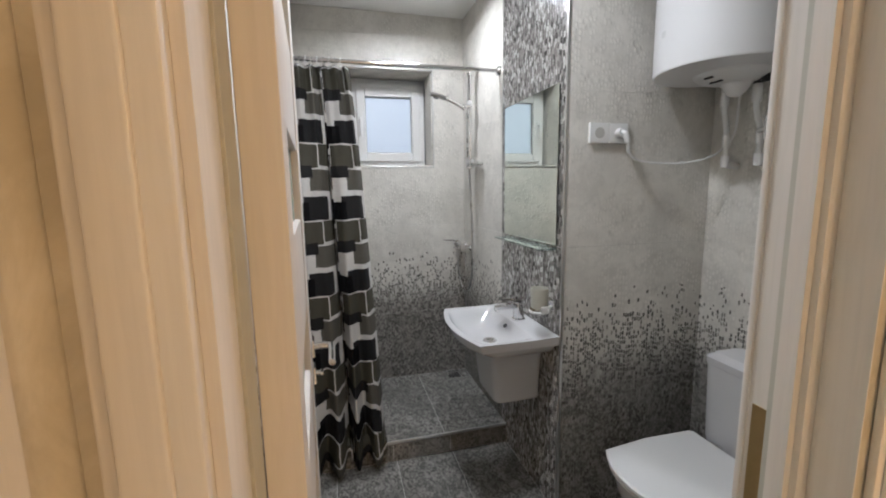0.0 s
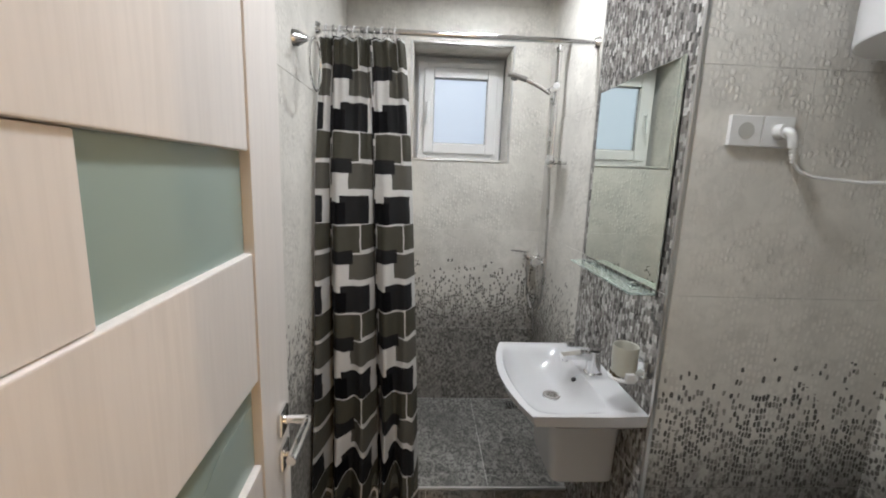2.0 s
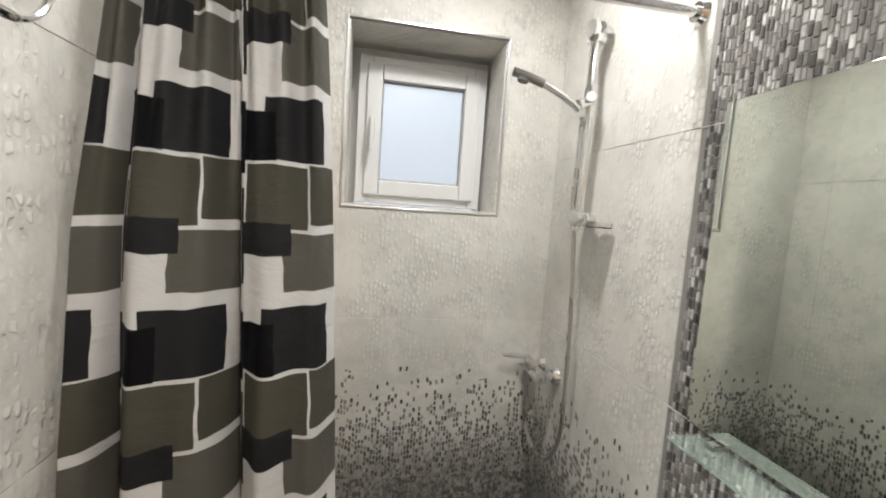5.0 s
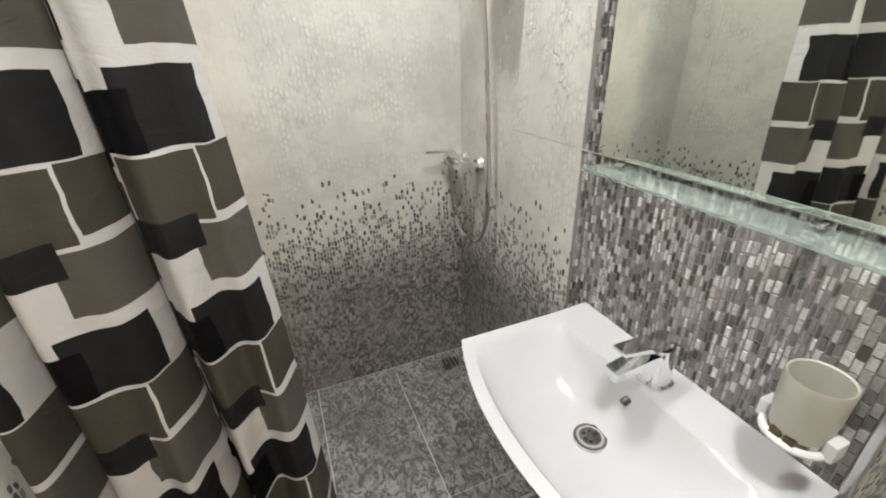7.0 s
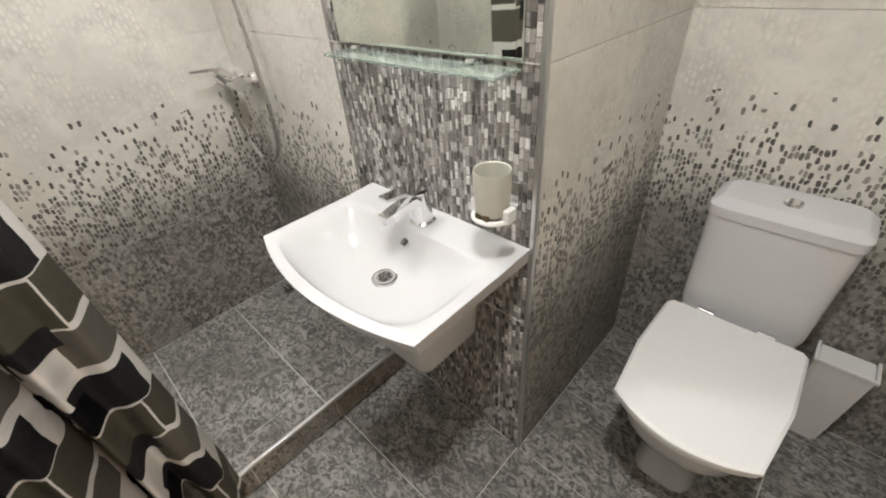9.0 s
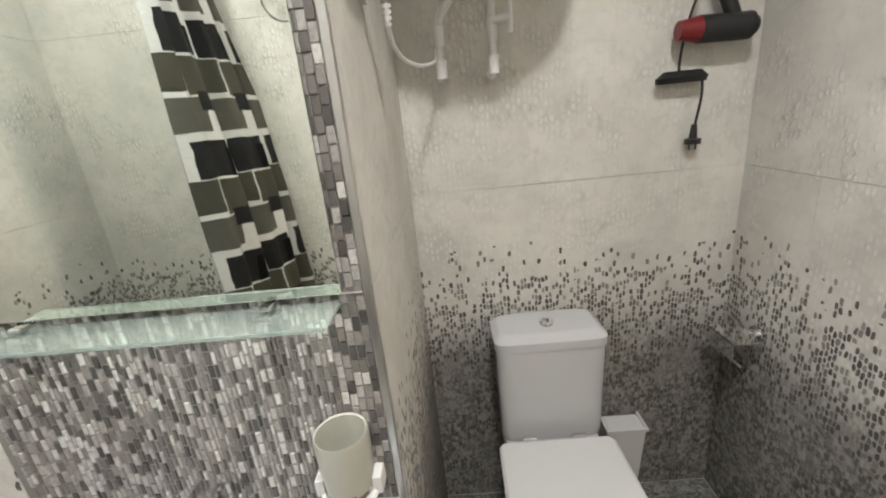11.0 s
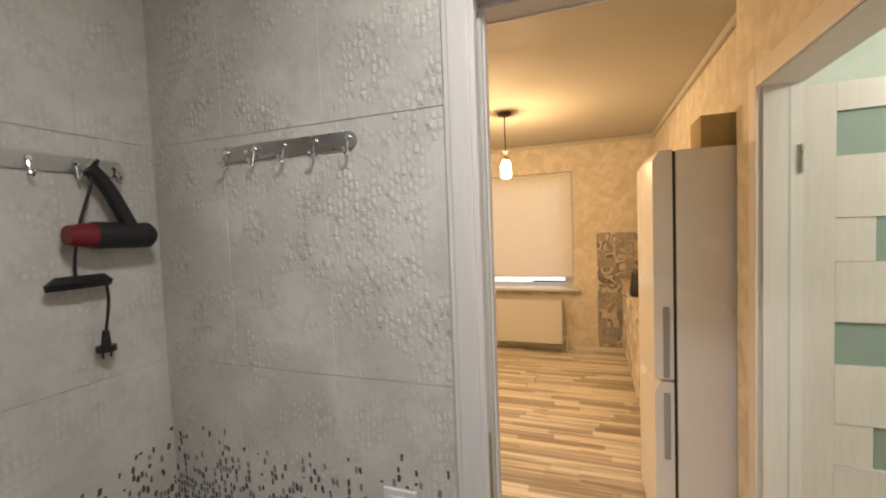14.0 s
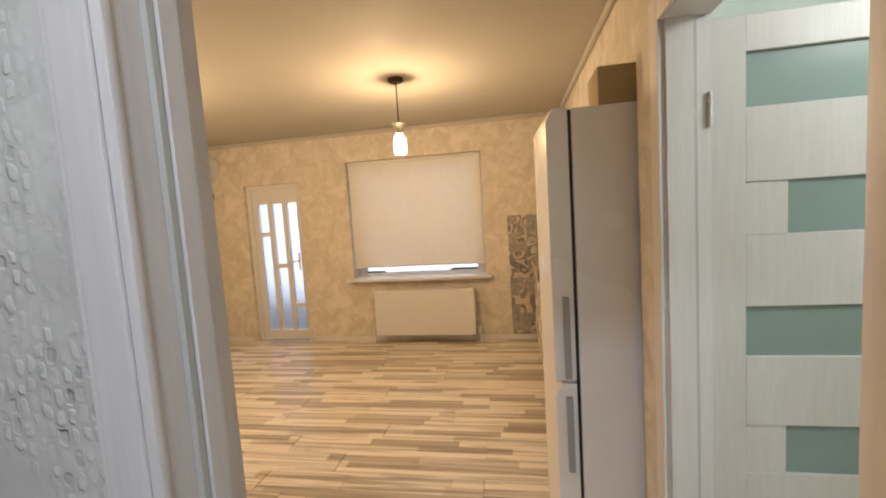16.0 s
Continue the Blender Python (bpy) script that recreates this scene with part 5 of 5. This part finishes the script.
def small_fixtures():
    s = thing("light_switch", (3.70, SOUTH, 0.84), "square white light switch on the tiled wall", "switch")
    part("frame", boxes((3.656, SOUTH, 0.838, 3.740, SOUTH + 0.009, 0.922), bevel=0.003), PLASTIC, s)
    part("rocker", boxes((3.670, SOUTH + 0.008, 0.852, 3.726, SOUTH + 0.013, 0.908), bevel=0.003), PLASTIC, s)
    p = thing("paper_holder", (4.28, SOUTH, 0.70), "chrome toilet paper holder on the tiled wall", "paper holder")
    part("cover", boxes((4.22, SOUTH + 0.03, 0.705, 4.34, SOUTH + 0.11, 0.709), (4.22, SOUTH + 0.107, 0.66, 4.34, SOUTH + 0.11, 0.709), bevel=0.001), CHROME, p)
    bm = rod(bmesh.new(), (4.28, SOUTH + 0.001, 0.70), (4.28, SOUTH + 0.035, 0.70), 0.016)
    rod(bm, (4.28, SOUTH + 0.001, 0.70), (4.28, SOUTH + 0.010, 0.70), 0.026)
    part("rose", bm, CHROME, p)
    part("arm", tube(bmesh.new(), [(4.34, SOUTH + 0.03, 0.70), (4.345, SOUTH + 0.06, 0.64), (4.34, SOUTH + 0.07, 0.625), (4.23, SOUTH + 0.07, 0.625)], 0.004, 8, False), CHROME, p)
    b = thing("waste_bin", (4.37, 3.755, 0), "white plastic waste bin beside the toilet", "waste bin")
    bm = bmesh.new()
    for z0, z1, g0, g1 in ((0.0, 0.335, 0.0, 0.018),):
        lo = [(4.350 - g0, 3.705 - g0), (4.415, 3.705 - g0), (4.415, 3.800 + g0), (4.350 - g0, 3.800 + g0)]
        hi = [(4.350 - g1, 3.705 - g1), (4.415, 3.705 - g1), (4.415, 3.800 + g1), (4.350 - g1, 3.800 + g1)]
        va, vb = [bm.verts.new((*q, z0)) for q in lo], [bm.verts.new((*q, z1)) for q in hi]
        for k in range(4):
            bm.faces.new((va[k], va[(k + 1) % 4], vb[(k + 1) % 4], vb[k]))
        bm.faces.new(va[::-1]), bm.faces.new(vb)
        bmesh.ops.bevel(bm, geom=list(bm.edges), offset=0.008, segments=2, affect="EDGES")
    part("body", bm, PLASTIC, b)
    part("rim", boxes((4.328, 3.683, 0.329, 4.338, 3.822, 0.341), (4.338, 3.683, 0.329, 4.416, 3.692, 0.341), (4.338, 3.813, 0.329, 4.416, 3.822, 0.341), bevel=0.003), PLASTIC, b)
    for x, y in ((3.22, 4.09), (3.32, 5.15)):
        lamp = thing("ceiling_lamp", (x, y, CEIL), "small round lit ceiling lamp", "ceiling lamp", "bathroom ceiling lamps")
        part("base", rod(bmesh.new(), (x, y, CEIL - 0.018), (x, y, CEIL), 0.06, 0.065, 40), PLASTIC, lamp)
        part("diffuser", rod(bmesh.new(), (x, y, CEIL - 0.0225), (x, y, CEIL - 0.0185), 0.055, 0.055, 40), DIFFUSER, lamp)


washbasin()
faucet()
toilet()
water_heater()
socket_and_plug()
hook_rail("hook_rail", (EAST, 3.892, 1.700), 0.39, -90, "steel hook rail with a hair dryer hanging on it", 5)
hook_rail("hook_rail", (4.168, SOUTH, 1.727), 0.40, 180, "polished steel hook rail with empty hooks", 5)
hair_dryer()
mirror_and_shelf()
soap_cup()
shower()
curtain()
towel_ring()
small_fixtures()

# ---- kitchen things ----


def refrigerator():
    f = thing("refrigerator", (2.75, 1.8, 0), "tall white refrigerator with freezer below", "refrigerator")
    part("body", boxes((KIT_W + 0.005, 1.50, 0.03, 2.905, 2.10, 1.835), bevel=0.008), FRIDGE, f)
    for z0, z1 in ((0.06, 0.752), (0.765, 1.838)):
        bm = bmesh.new()
        rows = []
        n = 12
        for k in range(n + 1):
            v = -1 + 2 * k / n
            rows.append([bm.verts.new((x, 1.80 + v * 0.300, z)) for x, z in ((2.918, z0), (3.000 + 0.028 * (1 - v * v), z0), (3.000 + 0.028 * (1 - v * v), z1 - 0.05), (2.972 + 0.02 * (1 - v * v), z1), (2.918, z1))])
        for a, b in zip(rows, rows[1:]):
            for k in range(5):
                bm.faces.new((a[k], a[(k + 1) % 5], b[(k + 1) % 5], b[k]))
        bm.faces.new(rows[0]), bm.faces.new(rows[-1][::-1])
        sharp = [e for e in bm.edges if len(e.link_faces) == 2 and e.calc_face_angle(0) > radians(40)]
        bmesh.ops.bevel(bm, geom=sharp, offset=0.008, segments=2, affect="EDGES")
        d = part("door", bm, FRIDGE, f)
        h0, h1 = (0.38, 0.70) if z0 < 0.5 else (0.775, 1.11)
        part("handle", boxes((2.936, 2.098, h0, 2.962, 2.112, h1), bevel=0.004), plain("handle_grey", (0.34, 0.34, 0.36), 0.4), d, "grey recessed grip")
    part("gasket", boxes((2.905, 1.50, 0.06, 2.919, 2.090, 1.83)), BLACK, f)
    part("foot_panel", boxes((2.62, 1.50, 0.0, 2.88, 2.06, 0.03)), BLACK, f)
    part("badge", boxes((2.80, 2.0995, 0.16, 2.815, 2.1015, 0.21)), STEEL, f)
    single("storage_box", boxes((2.66, 1.88, 1.836, 2.80, 2.08, 1.98), bevel=0.003), CARD, "brown box on top of the refrigerator", "box")


def kitchen_units():
    for k, y in enumerate((-0.80, -0.24, 0.32, 0.88)):
        c = thing("base_cabinet", (2.75, y, 0), "cream lacquered kitchen base cabinet", "cabinet", "kitchen base cabinets")
        part("carcass", boxes((KIT_W + 0.005, y, 0.10, 2.93, y + 0.555, 0.855)), CABINET, c)
        part("plinth", boxes((KIT_W + 0.005, y, 0.0, 2.88, y + 0.555, 0.099)), CABINET, c)
        d = part("door", boxes((2.932, y + 0.003, 0.11, 2.95, y + 0.552, 0.85), bevel=0.003), CABINET, c)
        part("handle", tube(bmesh.new(), [(2.95, y + 0.08, 0.79), (2.972, y + 0.08, 0.79), (2.972, y + 0.20, 0.79), (2.95, y + 0.20, 0.79)], 0.005, 8, False), STEEL, d)
    single("worktop", boxes((KIT_W + 0.003, -0.815, 0.857, 2.97, 1.46, 0.893), bevel=0.004), plain("worktop_beige", (0.52, 0.43, 0.33), 0.35, grain=0.12, scale=40), "beige stone-look kitchen worktop", "worktop")
    m = thing("kettle", (2.90, 0.55, 0.894), "black electric kettle on the worktop", "kettle")
    part("body", loft(bmesh.new(), [(0.895, 2.90, 0.5, 0.075, 0.075, 2), (0.93, 2.90, 0.5, 0.078, 0.078, 2), (1.09, 2.90, 0.5, 0.058, 0.058, 2), (1.11, 2.90, 0.5, 0.04, 0.04, 2)], 28), BLACK, m)
    part("handle", tube(bmesh.new(), [(2.90, 0.44, 1.08), (2.90, 0.39, 1.05), (2.90, 0.40, 0.96), (2.90, 0.43, 0.93)], 0.011), BLACK, m)


def radiator():
    r = thing("radiator", (4.18, KIT_S + 0.1, 0.13), "white steel panel radiator under the window", "radiator")
    y = KIT_S + 0.16
    x0, x1 = 3.605, 4.755
    part("panel", boxes((x0, y, 0.11, x1, y + 0.022, 0.62), bevel=0.006), ENAMEL, r)
    part("back_panel", boxes((x0, KIT_S + 0.05, 0.11, x1, KIT_S + 0.07, 0.62), bevel=0.006), ENAMEL, r)
    part("top_grille", boxes((x0 + 0.005, KIT_S + 0.07, 0.612, x1 - 0.005, y, 0.626), bevel=0.003), ENAMEL, r)
    for x in (x0 - 0.001, x1 - 0.003):
        part("side_cover", boxes((x, KIT_S + 0.07, 0.15, x + 0.004, y, 0.62)), ENAMEL, r)
    for x, k in ((x0, -1), (x1, 1)):
        bm = rod(bmesh.new(), (x, KIT_S + 0.12, 0.18), (x + k * 0.05, KIT_S + 0.12, 0.18), 0.011)
        rod(bm, (x + k * 0.045, KIT_S + 0.12, 0.20), (x + k * 0.045, KIT_S + 0.12, 0.14), 0.014)
        rod(bm, (x + k * 0.045, KIT_S + 0.12, 0.14), (x + k * 0.045, KIT_S + 0.12, 0.0), 0.008)
        part("valve", bm, PLASTIC, r)
    for x in (x0 + 0.15, x1 - 0.15):
        part("wall_bracket", boxes((x, KIT_S + 0.001, 0.2, x + 0.03, KIT_S + 0.05, 0.6)), ENAMEL, r)


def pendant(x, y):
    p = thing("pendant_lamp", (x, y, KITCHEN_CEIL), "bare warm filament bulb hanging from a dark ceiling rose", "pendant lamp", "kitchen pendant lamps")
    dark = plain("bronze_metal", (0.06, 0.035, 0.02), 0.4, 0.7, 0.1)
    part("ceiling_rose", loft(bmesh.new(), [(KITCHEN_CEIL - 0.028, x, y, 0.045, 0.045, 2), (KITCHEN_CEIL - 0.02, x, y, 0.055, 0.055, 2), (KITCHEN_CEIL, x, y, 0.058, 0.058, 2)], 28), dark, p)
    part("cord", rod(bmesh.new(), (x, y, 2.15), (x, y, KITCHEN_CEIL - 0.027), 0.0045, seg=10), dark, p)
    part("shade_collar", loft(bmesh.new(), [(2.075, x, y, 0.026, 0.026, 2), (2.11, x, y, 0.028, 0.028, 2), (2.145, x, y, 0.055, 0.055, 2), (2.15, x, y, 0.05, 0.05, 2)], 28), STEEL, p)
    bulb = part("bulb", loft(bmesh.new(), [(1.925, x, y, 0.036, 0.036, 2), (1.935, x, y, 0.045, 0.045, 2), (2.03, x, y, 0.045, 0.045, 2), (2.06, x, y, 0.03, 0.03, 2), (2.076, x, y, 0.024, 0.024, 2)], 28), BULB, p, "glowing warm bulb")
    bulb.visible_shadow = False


def wall_units():
    a = thing("air_conditioner", (6.78, KIT_S, 2.1), "white split air conditioner high on the wall", "air conditioner")
    part("body", boxes((6.69, KIT_S + 0.002, 2.10, 7.04, KIT_S + 0.20, 2.30), bevel=0.02), ENAMEL, a)
    part("louvre", boxes((6.71, KIT_S + 0.15, 2.095, 7.02, KIT_S + 0.19, 2.105), bevel=0.002), PLASTIC, a)
    e = thing("doorbell_box", (6.84, KIT_S, 1.84), "small black box on the plaster wall", "box")
    part("body", boxes((6.80, KIT_S + 0.001, 1.82, 6.88, KIT_S + 0.04, 1.90), bevel=0.008), BLACK, e)


refrigerator()
kitchen_units()
radiator()
pendant(3.94, 0.75)
# out-of-view copy, added only as a fixture for the fill light
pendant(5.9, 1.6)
wall_units()

def wall_boxes():
    a = thing("alarm_unit", (6.88, KIT_S, 1.93), "small dark red alarm unit on the plaster wall", "alarm")
    part("housing", boxes((6.82, KIT_S + 0.001, 1.875, 6.94, KIT_S + 0.045, 1.985), bevel=0.012), BLACK, a)
    part("lens", rod(bmesh.new(), (6.88, KIT_S + 0.044, 1.93), (6.88, KIT_S + 0.058, 1.93), 0.038, 0.030, 20), RED, a, "dark red lens")
    c = thing("fuse_box", (6.95, KIT_S, 2.2), "small white fuse box on the plaster wall", "fuse box")
    part("body", boxes((6.87, KIT_S + 0.001, 2.16, 7.03, KIT_S + 0.07, 2.31), bevel=0.008), PLASTIC, c)
    part("cover", boxes((6.885, KIT_S + 0.0705, 2.175, 7.015, KIT_S + 0.078, 2.295), bevel=0.003), ENAMEL, c)


wall_boxes()

# ---- pieces of walls and floors ----
SHARED = {}


def piece(name, size, material, at, parent, bevel=0.0004):
    key = (name, tuple(round(s, 3) for s in size), material.name)
    if key not in SHARED:
        bm = bmesh.new()
        dx, dy, dz = (s / 2 for s in size)
        box(bm, -dx, -dy, -dz, dx, dy, dz)
        bmesh.ops.bevel(bm, geom=[e for e in bm.edges], offset=bevel, segments=1, affect="EDGES")
        SHARED[key] = mesh_of(name, bm, material, False)
    ob = new(name, SHARED[key])
    ob.location = at
    ob.parent = parent
    return ob


def cut(rect, hole):
    """What is left of a rectangle (u0, v0, u1, v1) outside a hole."""
    a, b, c, d = rect
    e, f, g, h = hole
    if g <= a or e >= c or h <= b or f >= d:
        return [rect]
    left = []
    if e > a:
        left.append((a, b, e, d))
    if g < c:
        left.append((g, b, c, d))
    lo, hi = max(a, e), min(c, g)
    if f > b:
        left.append((lo, b, hi, f))
    if h < d:
        left.append((lo, h, hi, d))
    return left


ROWS_Z = (0.0, 0.573, 1.173, 1.774, 2.374, CEIL)
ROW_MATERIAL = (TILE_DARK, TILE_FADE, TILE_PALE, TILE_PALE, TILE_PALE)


def tile_wall(parent, along, plane, out, lo, hi, first, holes=(), base=0.0, step=0.31):
    """Tiles on a wall. along: 'x' or 'y'; plane: the face's place; out: the way it faces."""
    joints = [lo] + [first + step * k for k in range(-12, 12) if lo + 0.02 < first + step * k < hi - 0.02] + [hi]
    for z0, z1, material in zip(ROWS_Z, ROWS_Z[1:], ROW_MATERIAL):
        for a, b in zip(joints, joints[1:]):
            rects = [(a, max(z0, base), b, z1)]
            for hole in holes:
                rects = [r for q in rects for r in cut(q, hole)]
            for u0, v0, u1, v1 in rects:
                w, hgt = u1 - u0 - 0.0003, v1 - v0 - 0.0018
                if w < 0.008 or hgt < 0.008:
                    continue
                u, v, n = (u0 + u1) / 2, (v0 + v1) / 2, plane - out * T / 2
                if along == "x":
                    piece("tile", (w, T, hgt), material, (u, n, v), parent)
                else:
                    piece("tile", (T, w, hgt), material, (n, u, v), parent)


tile_wall(wall_west, "y", WEST, 1, SOUTH, NORTH, 4.31)
tile_wall(wall_north, "x", NORTH, -1, WEST, PIER_X, 3.50, [(WIN[0] - 0.009, WIN[2] - 0.009, WIN[1] + 0.009, WIN[3] + 0.009)], STEP)
tile_wall(pier, "x", PIER_Y, -1, PIER_X + 0.009, EAST, 4.042)
tile_wall(pier, "y", PIER_X, -1, 5.01, NORTH, 5.32)
tile_wall(wall_east, "y", EAST, -1, SOUTH, PIER_Y, 3.908)
tile_wall(wall_south, "x", SOUTH, 1, WEST, EAST, 3.86, [(DOOR_W - 0.022, -1, DOOR_E + 0.022, DOOR_TOP + 0.022)])


def floor_pieces(parent, x0, x1, y0, y1, top, fx, fy, sx, sy):
    xs = [x0] + [fx + sx * k for k in range(-12, 12) if x0 + 0.02 < fx + sx * k < x1 - 0.02] + [x1]
    ys = [y0] + [fy + sy * k for k in range(-12, 12) if y0 + 0.02 < fy + sy * k < y1 - 0.02] + [y1]
    for a, b in zip(xs, xs[1:]):
        for c, d in zip(ys, ys[1:]):
            if a >= PIER_X - 0.001 and c >= PIER_Y - 0.001:
                continue
            piece("tile", (b - a - 0.003, d - c - 0.003, T), TILE_FLOOR, ((a + b) / 2, (c + d) / 2, top - T / 2), parent)


floor_pieces(floor_ob, WEST, PIER_X, SOUTH - 0.04, STEP_Y, 0.0, 3.42, 4.39, 0.305, 0.6)
floor_pieces(floor_ob, PIER_X, EAST, SOUTH, PIER_Y, 0.0, 4.03, 3.79, 0.31, 0.6)
floor_pieces(platform, WEST, PIER_X, STEP_Y + 0.010, NORTH, STEP, 3.38, 5.03, 0.335, 0.6)
for a, b in ((WEST, 2.79), (2.79, 3.10), (3.10, 3.41), (3.41, PIER_X)):
    piece("tile", (b - a - 0.003, T, STEP - 0.014), TILE_DARK, ((a + b) / 2, STEP_Y + T / 2, STEP / 2 - 0.006), platform)
solid("threshold", boxes((DOOR_W, SOUTH - 0.07, -0.01, DOOR_E, SOUTH - 0.03, 0.006), bevel=0.002), ALU, "aluminium threshold strip", "trim")

# mosaic panel on the pier: single chips, joined
chip_w, chip_h = 0.0118, 0.0225
verts, faces, singles = [], [], []
rng = random.Random(7)
edges = [PIER_Y + 0.011]
while edges[-1] < 5.01 - 0.016:
    edges.append(edges[-1] + chip_w * (1.0 if len(edges) < 6 else rng.choice((0.62, 0.72, 0.82, 0.95))))
for c, y0 in enumerate(edges[:-1]):
    shift = rng.random() * chip_h
    for r in range(-1, int(CEIL / chip_h) + 1):
        z0 = r * chip_h + shift
        z1 = min(z0 + chip_h - 0.0022, CEIL)
        z0 = max(z0, 0.0)
        if z1 - z0 < 0.005:
            continue
        y1 = edges[c + 1] - 0.0018
        out = PIER_X - 0.0005 - rng.random() * 0.0014
        if z1 - z0 > chip_h - 0.003 and c < 5 and 0.85 < z0 < 2.2:
            singles.append((out, (y0 + y1) / 2, (z0 + z1) / 2))
            continue
        back, e, n = PIER_X + T, 0.0012, len(verts)
        verts += [(back, y0, z0), (back, y1, z0), (back, y1, z1), (back, y0, z1), (out, y0 + e, z0 + e), (out, y1 - e, z0 + e), (out, y1 - e, z1 - e), (out, y0 + e, z1 - e)]
        faces += [(n + 4, n + 5, n + 6, n + 7)[::-1], (n, n + 1, n + 5, n + 4)[::-1], (n + 1, n + 2, n + 6, n + 5)[::-1], (n + 2, n + 3, n + 7, n + 6)[::-1], (n + 3, n, n + 4, n + 7)[::-1]]
bed = part("grout_bed", boxes((PIER_X + 0.0011, PIER_Y + 0.011, 0.0, PIER_X + T + 0.001, 5.0095, CEIL)), BED, pier, "grey mosaic grout")
for z in ROWS_Z[1:5]:
    part("panel_joint", boxes((PIER_X - 0.0022, PIER_Y + 0.011, z - 0.001, PIER_X + 0.001, 5.0095, z + 0.001)), GROUT, pier)
me = bpy.data.meshes.new("mosaic")
me.from_pydata(verts, [], faces)
me.materials.append(CHIPS)
mosaic = new("mosaic", me)
mosaic.parent = pier
tagged(mosaic, "grey glass and stone mosaic chips", kind="stuff")

for x, y, z in singles:
    piece("mosaic_chip", (0.009, chip_w - 0.0018, chip_h - 0.0022), CHIP, (x + 0.0045, y, z), pier)

# patchwork tiles beside the worktop
for i in range(6):
    for k in range(14):
        piece("tile", (0.097, 0.008, 0.097), PATCH, (2.66 + 0.1 * i, KIT_S + 0.004, 0.05 + 0.1 * k), wall_kitchen)

# laminate boards along x
rng = random.Random(3)
row = 0
y = KIT_S
while y < HALL_SOUTH_FACE:
    d = min(0.19, HALL_SOUTH_FACE + 0.02 - y)
    x = KIT_W - rng.random() * 1.1
    while x < KIT_E:
        a, b = max(x, KIT_W), min(x + 1.285, KIT_E)
        if b - a > 0.05:
            piece("plank", (round(b - a - 0.001, 2), d - 0.001, 0.012), BOARD, ((a + b) / 2, y + d / 2, -0.006), bpy.data.objects["floor_kitchen"], 0.001)
        x += 1.285
    y += 0.19
